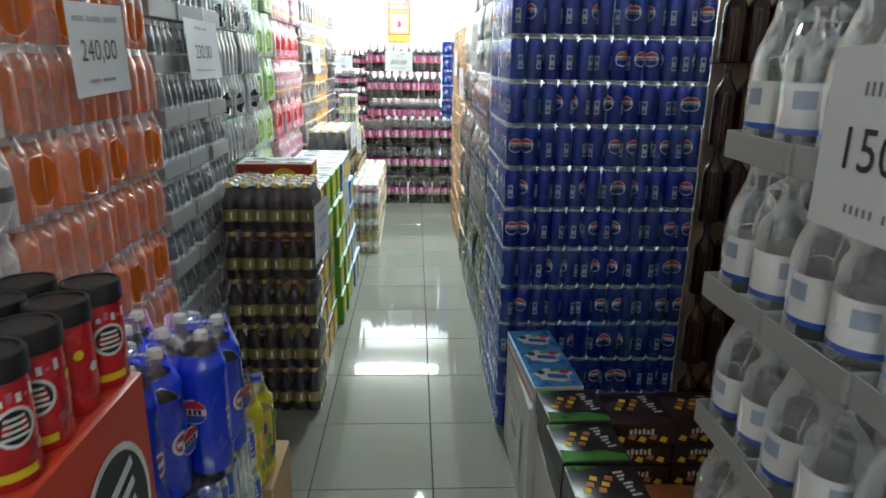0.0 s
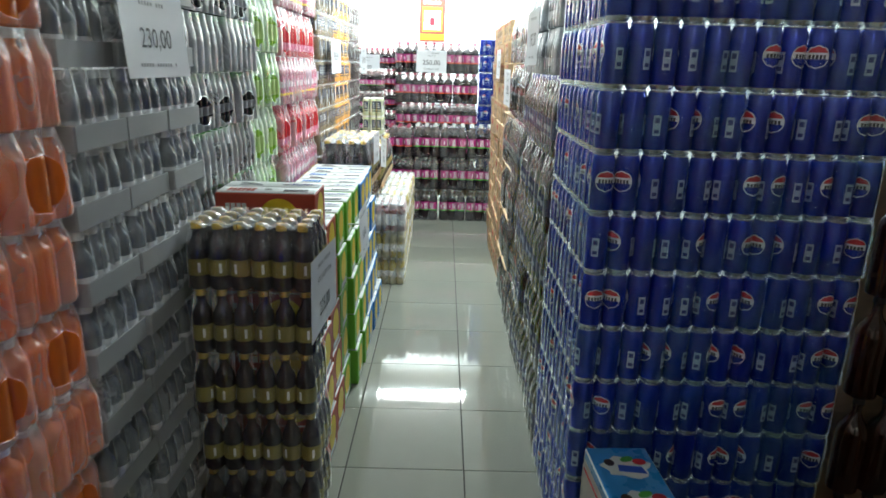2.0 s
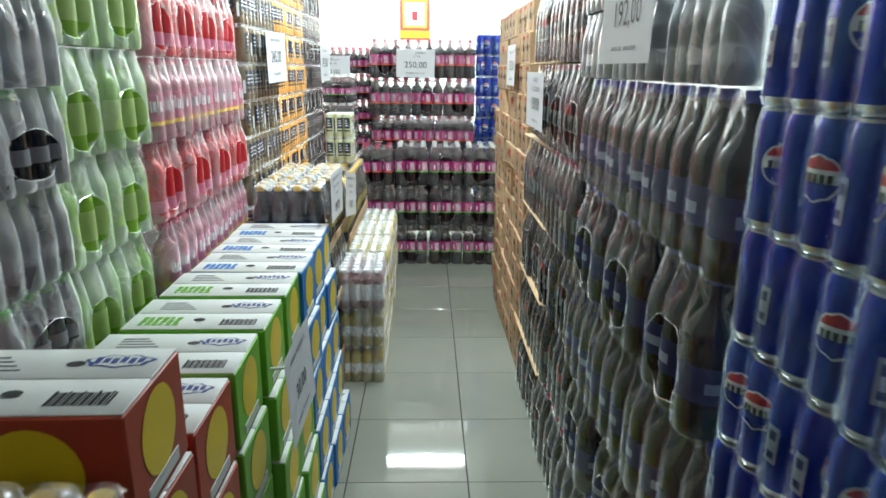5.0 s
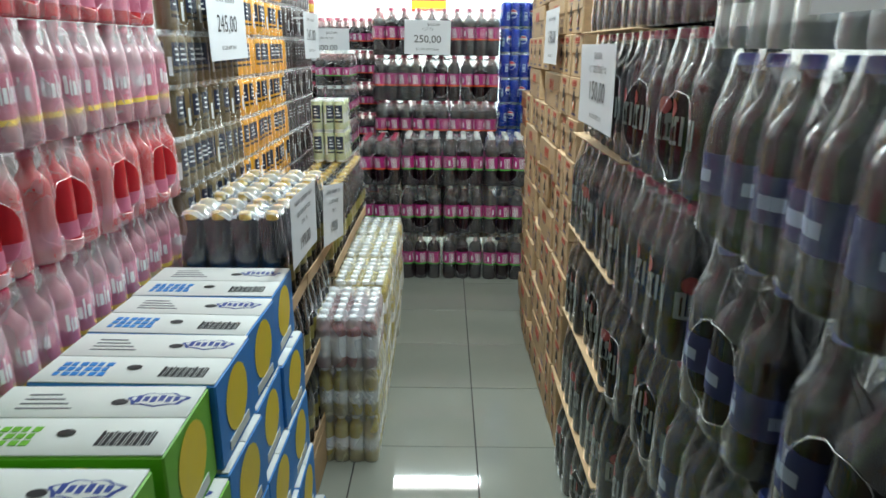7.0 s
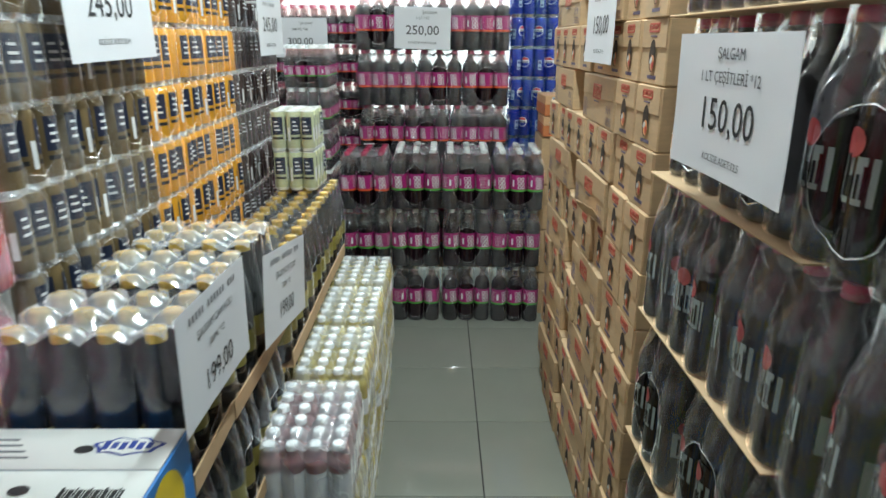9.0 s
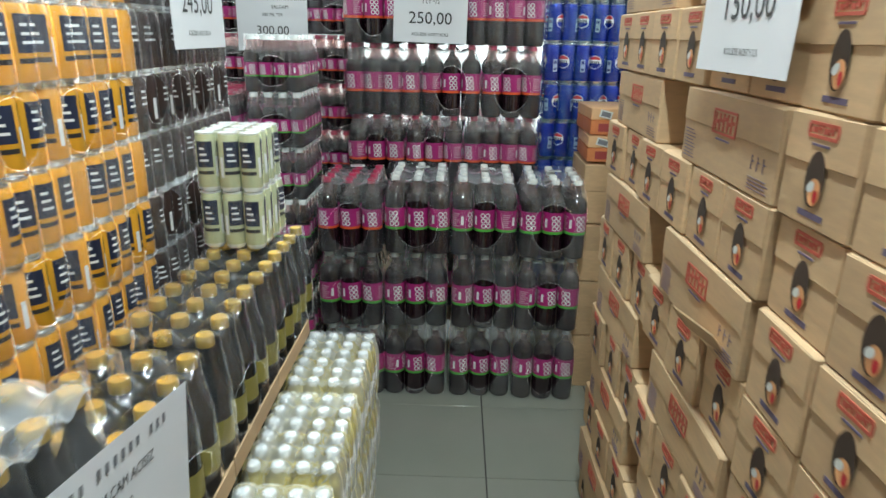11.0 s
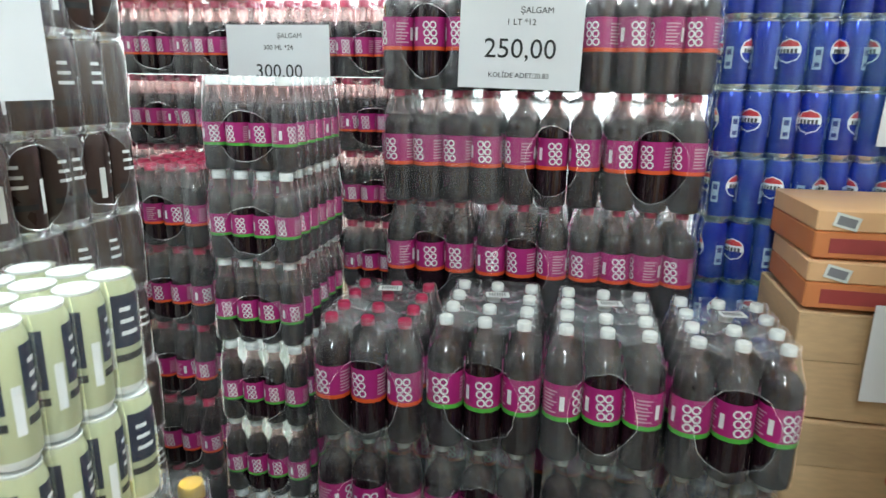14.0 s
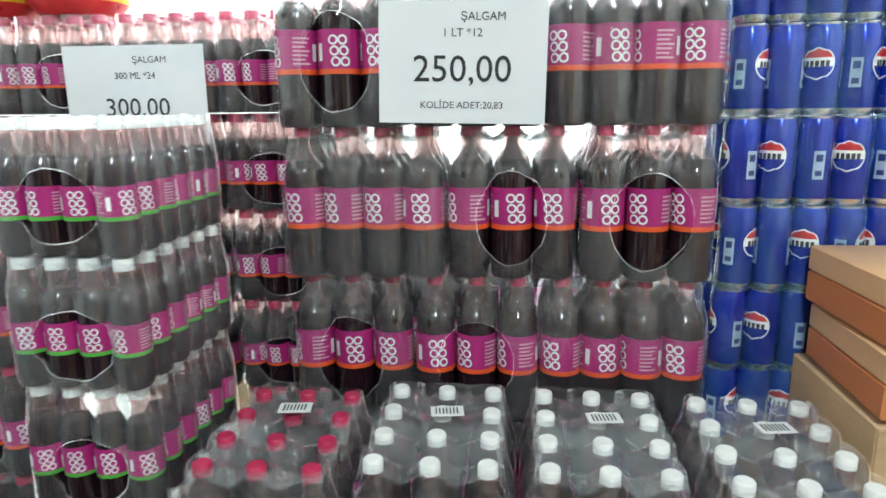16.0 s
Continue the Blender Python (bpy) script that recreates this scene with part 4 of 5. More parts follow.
# Unseen added row: blocks the bright back wall between the bottles in front.
gap_blocker = pack("turnip_red", 3, 2, "bottle_pack", labr, "drink pack", False, "front", FILM_HAZE, 118, 0.083, G, 10)
for k in range(3):
    for c in range(3):
        gap_blocker.at(pose(-0.385 + 0.256 * c, 7.845, 0.234 + 0.292 * k, 0, 0, jit(0.8)))
for x in (-0.35, 0.05):
    pallet(x, 7.72, 0, 0.232)
G = "small turnip juice packs"
lab = "small dark turnip juice bottles with white caps"
st = [pack("small_turnip_green", 4, 6, "bottle_pack", lab, "drink pack", True, "front right", FILM_HAZE, 121 + s, 0.0545, G, 15) for s in range(2)]
stt = pack("small_turnip_green", 4, 6, "bottle_pack", lab, "drink pack", True, "full", FILM_HAZE, 124, 0.0545, G, 15)
for k in range(7):
    (stt if k == 6 else st[k % 2]).at(pose(-0.752 + jit(0.005), 7.13 + jit(0.006), 0.2045 * k, 0, 0, jit(1)))
lab = "small dark turnip juice bottles with red caps"
sr = [pack("small_turnip_red", 4, 3, "bottle_pack", lab, "drink pack", True, "full", FILM_HAZE, 131 + s, 0.0545, G, 15) for s in range(2)]
srt = pack("small_turnip_red", 4, 6, "bottle_pack", lab, "drink pack", True, "full", FILM_HAZE, 134, 0.0545, G, 15)
for k in range(6):
    (srt if k == 5 else sr[k % 2]).at(pose(-1.03 + jit(0.005), 7.2 + jit(0.006), 0.2045 * k, 0, 0, jit(1)))
for c in range(5):
    for k in range(8):
        if k < 4 and c < 4:
            continue
        sr[(c + k) % 2].at(pose(-1.49 + c * 0.222 + jit(0.004), 7.6 + jit(0.006), 0.2045 * k, 0, 0, jit(1)))
stand = Shape().box(-1.6, 7.6, 0, -0.78, 7.9, 0.06, 0, 0.004)
for a in (-1.6, -0.84):
    stand.box(a, 7.6, 0.06, a + 0.06, 7.9, 0.816, 0, 0.004)
stand.box(-1.6, 7.6, 0.79, -0.78, 7.9, 0.816, 0, 0.004)
tagged(put("wooden_stand", stand.mesh("wooden_stand", [WOOD])), "rough wooden stand carrying small juice packs", "stand")
bag = Shape().lathe([(0.08, 0), (0.105, 0.03), (0.112, 0.08), (0.1, 0.14), (0.085, 0.165), (0.09, 0.175)], 14, [0, 1, 0, 1, 0]).mesh("snack_bag", [mat("snack_red", (0.55, 0.03, 0.03), 0.3, vary=0.2, bump=0.5, scale=40), mat("snack_yellow", (0.8, 0.5, 0.03), 0.3, vary=0.2, bump=0.5, scale=40)])
for c in range(3):
    tagged(put("snack_bag", bag, None, pose(-1.47 + c * 0.2, 7.73 + jit(0.02), 1.641, 0, 0, jit(60))), "puffed red and yellow snack bag on drink packs", "snack", "snack bags")

# ---------- left floor stacks ----------
lab = "small dark juice bottles with olive labels in film"
dk = [pack("gourmet_turnip", 6, 4, "bottle_pack", lab, "drink pack", False, "front right", FILM_CLEAR, 141 + s, 0.0628, "dark juice packs") for s in range(2)]
dkt = pack("gourmet_turnip", 6, 4, "bottle_pack", lab, "drink pack", False, "full", FILM_CLEAR, 144, 0.0628, "dark juice packs", top=FILM_WHITE)
for k in range(5):
    (dkt if k == 4 else dk[k % 2]).at(pose(-0.612 + jit(0.006), 2.62 + jit(0.006), 0.2055 * k, 0, 0, jit(1.2)))


INK_BLUE = mat("blue_badge_ink", (0.03, 0.06, 0.28), 0.45)


def fruit_box(color, label, group):
    """Printed drink carton: white lid halves, finger holes as black shade discs, barcode, print bars, yellow disc on
    the end.
    """
    w, d, h = 0.335, 0.204, 0.177
    ob = thing("drink_carton", label, "carton", group)
    put("body", Shape().box(-w / 2, 0, 0, w / 2, d, h - 0.003, 0, 0.003).mesh("body", [color]), ob)
    lid = Shape().box(-w / 2 + 0.002, 0.003, h - 0.003, w / 2 - 0.002, d / 2 - 0.001, h, 0, 0.001).box(-w / 2 + 0.002, d / 2 + 0.001, h - 0.003, w / 2 - 0.002, d - 0.003, h + 0.001, 0, 0.001)
    put("lid", lid.mesh("lid", [BOX_WHITE]), ob, None, "white cardboard lid flaps")
    # the lid is uncut: black ovals paint the shade inside the finger holes
    for sy, yy in ((-1, d * 0.28), (1, d * 0.72)):
        put("finger_hole", Shape().disc(0.02 + 0.02 * sy, yy, h + 0.0016, 0.014, 0.010, (1, 0, 0), (0, 1, 0), 0, 14).mesh("finger_hole", [INK], False), ob, None, "black oval painted as finger hole shade")
    code = Shape()
    for k in range(22):
        code.box(0.055 + k * 0.0038, d * 0.12, h + 0.0004, 0.0568 + k * 0.0038 + 0.0012 * (k % 3 == 0), d * (0.29 if k % 5 else 0.31), h + 0.0014, 0)
    put("barcode", code.mesh("barcode", [INK], False), ob, None, "black barcode")
    words = Shape()
    for k in range(3):
        for q in range(6):
            words.box(-0.135 + 0.016 * q, d * (0.12 + 0.09 * k), h + 0.0004, -0.123 + 0.016 * q - 0.003 * ((q + k) % 3 == 0), d * (0.185 + 0.09 * k), h + 0.0014, 0)
    put("lid_print", words.mesh("lid_print", [color], False), ob, None, "coloured print on the lid")
    badge = Shape()
    for size, lift, slot in ((1.0, 0.0016, 0), (0.86, 0.0022, 1)):
        badge.quad([(0.1 + 0.05 * size * (1 + 0.1 * math.sin(5 * q * 0.2618)) * math.cos(q * 0.2618), d * 0.76 + 0.021 * size * (1 + 0.16 * math.sin(7 * q * 0.2618)) * math.sin(q * 0.2618), h + lift) for q in range(24)], slot)
    for q in range(6):
        badge.box(0.064 + 0.0125 * q, d * 0.76 - 0.01 + 0.003 * (q % 2), h + 0.0024, 0.0725 + 0.0125 * q, d * 0.76 + 0.008 + 0.004 * (q % 3 == 0), h + 0.0028, 2)
    put("badge", badge.mesh("badge", [INK_BLUE, BOX_WHITE, INK_BLUE], False), ob, None, "dark blue wavy badge")
    fine = Shape()
    for k in range(4):
        fine.box(-0.12, d * (0.62 + 0.07 * k), h + 0.0012, -0.03 - 0.012 * k, d * (0.635 + 0.07 * k), h + 0.0022, 0)
    put("small_print", fine.mesh("small_print", [INK_GREY], False), ob, None, "grey small print")
    end = Shape().disc(w / 2 + 0.001, d * 0.5, h * 0.55, 0.062, 0.066, (0, 1, 0), (0, 0, 1), 0, 24)
    put("end_disc", end.mesh("end_disc", [YELLOW], False), ob, None, "yellow printed disc")
    put("end_print", Shape().box(w / 2 - 0.001, d * 0.22, h * 0.07, w / 2 + 0.0018, d * 0.78, h * 0.19, 0).mesh("end_print", [BOX_WHITE], False), ob, None, "white printed bar")
    put("front_disc", Shape().disc(0.045, -0.001, h * 0.52, 0.066, 0.066, (1, 0, 0), (0, 0, 1), 0, 24).mesh("front_disc", [YELLOW], False), ob, None, "yellow printed disc")
    head = Shape()
    for k, (wd, hh) in enumerate(((0.22, 0.13), (0.30, 0.14), (0.2, 0.05))):
        for q in range(4):
            head.box(-w * 0.40 + w * wd * q / 4, -0.0012, h * (0.66 - 0.17 * k), -w * 0.40 + w * wd * (q + 0.78) / 4, 0.001, h * (0.66 - 0.17 * k + hh), 0)
    put("front_print", head.mesh("front_print", [BOX_WHITE], False), ob, None, "white printed bars")
    return Proto(ob)


red_b = fruit_box(BOX_RED, "red printed drink carton with white lid", "red drink cartons")
green_b = fruit_box(BOX_GREEN, "green printed drink carton with white lid", "green drink cartons")
blue_b = fruit_box(BOX_BLUE, "blue printed drink carton with white lid", "blue drink cartons")
for c, (y, pr, layers, base) in enumerate(((2.95, red_b, 6, -0.013), (3.18, red_b, 5, 0.0), (3.40, green_b, 5, 0.0), (3.63, green_b, 5, 0.0), (3.86, green_b, 5, 0.0), (4.075, blue_b, 5, 0.0), (4.285, blue_b, 5, 0.0), (4.495, blue_b, 5, 0.0))):
    for k in range(layers):
        pr.at(pose(-0.652 + 0.012 * (layers - k) * (1 if c > 2 else 0.4) + jit(0.006), y + jit(0.005), max(0, 0.1785 * k + base), 0, 0, jit(1.6)))

G = "glass turnip juice packs"
lab = "dark glass juice bottles with gold caps in film"
gp = [pack("glass_turnip", 3, 4, "bottle_pack", lab, "drink pack", True, "front", FILM_GREY, 151, 0.0725, G)]
tall = [pack("glass_turnip_tall", 4, 3, "bottle_pack", lab, "drink pack", True, "front left", FILM_GREY, 153 + s, 0.08, G) for s in range(2)]
tall_top = [pack("glass_turnip_tall", 4, 3, "bottle_pack", lab, "drink pack", True, "full", FILM_GREY, 155 + s, 0.08, G, top=FILM_CLEAR) for s in range(2)]
tray_g = Shape().box(-0.115, -0.012, 0, 0.115, -0.008, 0.04, 0, 0.001).box(-0.115, -0.008, -0.002, 0.115, 0.29, 0.0015, 0, 0.0005).mesh("tray", [CARD])
gm = [pack("glass_turnip", 3, 4, "bottle_pack", "dark glass juice bottles under milky crinkled film", "drink pack", True, "full", FILM_GREY, 158 + s, 0.0725, G, top=FILM_WHITE) for s in range(2)]
half = pack("glass_turnip_tall", 2, 3, "bottle_pack", "dark glass juice bottles in a narrow film pack", "drink pack", True, "full", FILM_GREY, 159, 0.08, G, top=FILM_CLEAR)
tray_t = Shape().box(-0.16, -0.012, 0, 0.16, -0.008, 0.045, 0, 0.001).box(-0.16, -0.008, -0.002, 0.16, 0.242, 0.0015, 0, 0.0005).mesh("tray", [CARD])
for pr in gp + gm + tall + tall_top:
    for o in list(pr.ob.children):
        o.location.z += 0.003
    put("tray", tray_t if pr in tall + tall_top else tray_g, pr.ob, pose(0, 0, 0.002), "brown cardboard tray")
for c in range(3):
    for k in range(3):
        (gm[c % 2] if k == 2 else gp[0]).at(pose(-0.50 + jit(0.005), 4.835 + c * 0.226 + jit(0.004), 0.165 + 0.292 * k, 0, 0, 90 + jit(1.5)))
for c in range(3):
    for k in range(3):
        (tall_top if k == 2 else tall)[c % 2].at(pose(-0.498 + jit(0.004), 5.575 + c * 0.325 + jit(0.004), 0.012 + 0.3 * k, 0, 0, 90 + jit(1.5)))
for k in range(3):
    half.at(pose(-0.498 + jit(0.004), 6.465, 0.012 + 0.3 * k, 0, 0, 90 + jit(1)))
block = Shape().box(-0.8, 4.72, 0, -0.49, 5.40, 0.162, 0, 0.004)
tagged(put("base_carton", block.mesh("base_carton", [CARD])), "flat brown carton under glass bottle packs", "carton")
tagged(put("base_board", Shape().box(-0.8, 5.42, 0, -0.485, 6.56, 0.01, 0, 0.002).mesh("base_board", [CARD])), "thin brown board under glass bottle packs", "cardboard")
cr = pack("cream_can", 3, 4, "can_pack", "pale cream coffee cans with navy labels in film", "can pack", False, "front right top", FILM_CLEAR, 161, 0.0545, "cream coffee can packs")
for k in range(2):
    cr.at(pose(-0.645, 6.27, 0.905 + 0.15 * k, 0, 0, -2 + 2 * k))
G = "low soda packs"
lowp = []
for kind, lb in (("soda_low_yellow", "small yellow soda bottles in clear film"), ("soda_low_yellow", "small yellow soda bottles in clear film"), ("soda_low", "small red soda bottles with white caps in film")):
    lowp.append(pack(kind, 4, 6, "bottle_pack", lb, "drink pack", False, "front right" if len(lowp) < 2 else "full", FILM_MILKY, 171 + len(lowp), 0.0535, G, top=FILM_WHITE))
low_far = pack("soda_low_yellow", 4, 6, "bottle_pack", "small pale soda bottles with white caps in film", "drink pack", False, "full", FILM_MILKY, 178, 0.0535, G, top=FILM_WHITE)
for c in range(4):
    for k in range(3):
        (low_far if k == 2 and c else lowp[k]).at(pose(-0.408 + jit(0.005), 5.105 + c * 0.357, 0.191 * k, 0, 0, jit(1.2)))

# ---------- near left: display box, jars, big bottles ----------
disp = thing("display_box", "scarlet cardboard display box with black oval emblem", "box")
put("body", Shape().box(-0.86, 0.68, 0.62, -0.468, 1.02, 1.0, 0, 0.004).mesh("body", [SCARLET]), disp)
emb = Shape().disc(-0.4665, 0.88, 0.80, 0.115, 0.135, (0, 1, 0), (0, 0, 1), 0, 32).disc(-0.4658, 0.88, 0.80, 0.103, 0.122, (0, 1, 0), (0, 0, 1), 1, 32)
for k in range(4):
    a = 0.055 - 0.035 * k
    emb.quad([(-0.465, 0.88 - 0.06, 0.80 + a - 0.02), (-0.465, 0.88 + 0.06, 0.80 + a + 0.02), (-0.465, 0.88 + 0.055, 0.80 + a + 0.038), (-0.465, 0.88 - 0.065, 0.80 + a - 0.002)], 0)
put("emblem", emb.mesh("emblem", [WHITE, CAP_BLACK]), disp, None, "black and white oval emblem")
tagged(put("lower_box", Shape().box(-0.86, 0.66, 0, -0.47, 1.02, 0.618, 0, 0.006).mesh("display_base", [SCARLET])), "scarlet cardboard display base under a box", "box")
jar = thing("candy_jar", "red plastic candy jar with black screw lid", "jar", "candy jars")
sweets = Shape().lathe([(0.036, 0), (0.0405, 0.006), (0.041, 0.06), (0.0405, 0.128), (0.037, 0.142)], 24, 0).patch(0.0414, -1.0, 0.7, 0.014, 0.026, 1, 8)
sweets.ring(0.0414, 0.2, 0.082, 0.024, 0.005, 2, 18).ring(0.0414, 0.2, 0.082, 0.0108, 0.0215, 4, 18)
for q in range(4):
    sweets.patch(0.0418, -0.2 + 0.03 * q, 0.62 - 0.04 * q, 0.068 + 0.008 * q, 0.072 + 0.008 * q, 2, 4)
for q in range(7):
    sweets.patch(0.0414, -0.75 + 0.27 * q, -0.58 + 0.27 * q, 0.112 + 0.003 * (q % 2), 0.128 - 0.004 * (q % 3), 3 if q % 2 else 2, 2)
for q in range(9):
    sweets.ring(0.0414, 0.95 + 0.55 * q, 0.045 + 0.025 * (q * 2 % 3), 0.004, 0.0075, (3, 1, 2, 5)[q % 4], 10)
put("jar", sweets.mesh("jar", [mat("red_jar", (0.62, 0.02, 0.03), 0.25, vary=0.06, coat=0.3), YELLOW, WHITE, PINK_LABEL, CAP_BLACK, GREEN_LINE]), jar)
put("lid", Shape().lathe([(0.040, 0.139), (0.0435, 0.141), (0.0435, 0.168), (0.042, 0.171), (0.037, 0.1715), (0.036, 0.169)], 28, 0).mesh("lid", [CAP_BLACK]), jar, None, "black screw lid")
jar = Proto(jar)
for k in range(4):
    for x in (-0.518, -0.612):
        jar.at(pose(x + jit(0.004), 0.722 + 0.088 * k + jit(0.003), 1.001, 0, 0, jit(50)))
lp = pack("pepsi_large", 2, 2, "bottle_pack", "large cola bottles with white caps in blue wrap", "drink pack", False, "full", FILM_CLEAR, 181, 0.09, "large cola packs")
v, f, i = film_mesh(2, 2, 0.0935, 0.285, 0.25, 0.022, True, 5)
keep = [q for q in range(len(f)) if i[q] != 2]
put("printed_wrap", to_mesh("printed_wrap", v, [f[q] for q in keep], [BLUE_WRAP, FILM_EDGE], [i[q] for q in keep]), lp.ob, pose(0, -0.003, 0.002), "bright blue printed plastic wrap")
badge = Shape()
badge.disc(0, -0.0008, 0, 0.031, 0.031, (1, 0, 0), (0, 0, 1), 0, 28)
badge.quad([(0.028 * math.cos(a * 0.2618), -0.0014, 0.008 + 0.02 * math.sin(a * 0.2618)) for a in range(13)], 1)
badge.quad([(0.028 * math.cos(-a * 0.2618), -0.0014, -0.008 - 0.02 * math.sin(a * 0.2618)) for a in range(13)], 3)
for k in range(4):
    badge.box(-0.021 + 0.011 * k, -0.0022, -0.006, -0.014 + 0.011 * k, -0.0012, 0.006, 2)
badge = badge.mesh("badge", [WHITE, RED_LABEL, INK, BLUE_LABEL], False)
put("badge", badge, lp.ob, pose(-0.0945, 0.055, 0.165, 0, 0, -90), "round red, white and blue badge")
put("badge", badge, lp.ob, pose(0.062, -0.0045, 0.12, 0, 0, 0), "round red, white and blue badge")
strap = Shape().box(-0.045, -0.016, -0.001, 0.045, 0.016, 0.001, 0, 0.0005)
for k in range(5):
    strap.box(-0.032 + 0.014 * k, -0.007, 0.001, -0.024 + 0.014 * k, 0.007, 0.0016, 1)
put("strap", strap.mesh("strap", [BRIGHT_BLUE, WHITE], False), lp.ob, pose(0.045, 0.09, 0.322, 0, 6, 90), "blue printed carrying strap")
for x, y, turn in ((-0.527, 1.416, 84), (-0.605, 1.236, 78), (-0.712, 1.432, 96)):
    c, sn = math.cos(radians(turn)), math.sin(radians(turn))
    lp.at(pose(x + sn * 0.09, y - c * 0.09, 0.583, 0, 0, turn))
en = pack("energy_can", 6, 4, "can_pack", "silver and blue energy drink cans in film", "can pack", False, "front right top", None, 185, 0.0555, "energy can packs")
for k in range(4):
    en.at(pose(-0.61 + jit(0.004), 1.135 + jit(0.004), 0.1435 * k + 0.006, 0, 0, jit(1)))
    en.at(pose(-0.60 + jit(0.004), 1.37 + jit(0.004), 0.1435 * k + 0.006, 0, 0, jit(1)))
ye = pack("yellow_soda", 2, 2, "bottle_pack", "yellow soda bottles in yellow printed shrink film", "drink pack", False, "full", None, 188, 0.082, "yellow soda packs")
v, f, i = film_mesh(2, 2, 0.0845, 0.255, 0.22, 0.022, True, 8)
keep = [q for q in range(len(f)) if i[q] != 2]
put("printed_wrap", to_mesh("printed_wrap", v, [f[q] for q in keep], [mat("yellow_wrap", (0.72, 0.62, 0.02), 0.25, vary=0.15, scale=20, bump=0.3, coat=0.4), FILM_EDGE], [i[q] for q in keep]), ye.ob, pose(0, -0.002, 0.002), "bright yellow printed plastic wrap")
spots = Shape()
for k in range(5):
    spots.disc(-0.05 + 0.026 * k, -0.0035, 0.07 + 0.05 * (k * 2 % 3), 0.014, 0.018, (1, 0, 0.3), (-0.3, 0, 1), k % 2, 12)
put("print", spots.mesh("print", [GREEN_LINE, DEEP_BLUE], False), ye.ob, None, "green and navy printed spots")
ye.at(pose(-0.428, 1.665, 0.339, 0, 0, 82))
tagged(put("crate", Shape().box(-0.75, 1.61, 0, -0.41, 1.86, 0.337, 0, 0.005).mesh("crate", [CARD])), "brown carton under yellow soda bottles", "carton")

# ---------- near right: sweets cartons and the gazoz rack ----------
SKY = mat("sky_print", (0.03, 0.25, 0.6), 0.3, vary=0.1, coat=0.3)
LEAF = mat("leaf_print", (0.05, 0.22, 0.02), 0.3, vary=0.5, scale=25, coat=0.3)
COCOA = mat("cocoa_print", (0.035, 0.014, 0.010), 0.35, vary=0.3, scale=25)
sw = thing("sweets_carton", "pale blue and white printed sweets carton", "carton")
put("body", Shape().box(0, 0, 0, 0.165, 0.46, 0.07, 0, 0.002).mesh("body", [BOX_WHITE]), sw)
pr = Shape().box(0.003, 0.003, 0.07, 0.162, 0.457, 0.0715, 0)
for k in range(3):
    yy = 0.08 + 0.145 * k
    pr.quad([(0.085 + 0.062 * (1 + 0.18 * math.sin(5 * q * 0.3142)) * math.cos(q * 0.3142), yy + 0.045 * (1 + 0.2 * math.sin(4 * q * 0.3142)) * math.sin(q * 0.3142), 0.0722) for q in range(20)], 1)
    pr.quad([(0.06, yy - 0.018, 0.0728), (0.13, yy - 0.03, 0.0728), (0.125, yy + 0.0, 0.0728), (0.065, yy + 0.01, 0.0728)], 4)
    pr.disc(0.125, yy + 0.022, 0.0730, 0.018, 0.014, (1, 0, 0), (0, 1, 0), 2, 12).disc(0.095, yy + 0.034, 0.0730, 0.02, 0.012, (0.9, 0.4, 0), (-0.4, 0.9, 0), 3, 10).disc(0.045, yy + 0.02, 0.0730, 0.014, 0.016, (1, 0, 0), (0, 1, 0), 5, 10)
pr.box(-0.0012, 0.01, 0.045, 0.0, 0.45, 0.066, 0).box(-0.0012, 0.01, 0.012, 0.0, 0.45, 0.02, 2)
put("print", pr.mesh("print", [SKY, BOX_WHITE, RED_LABEL, GREEN_LINE, BLUE_LABEL, COCOA], False), sw, None, "blue lid with fruit and white patches")
sw.matrix_basis = pose(0.378, 1.888, 0.43, 0, 0, 3)


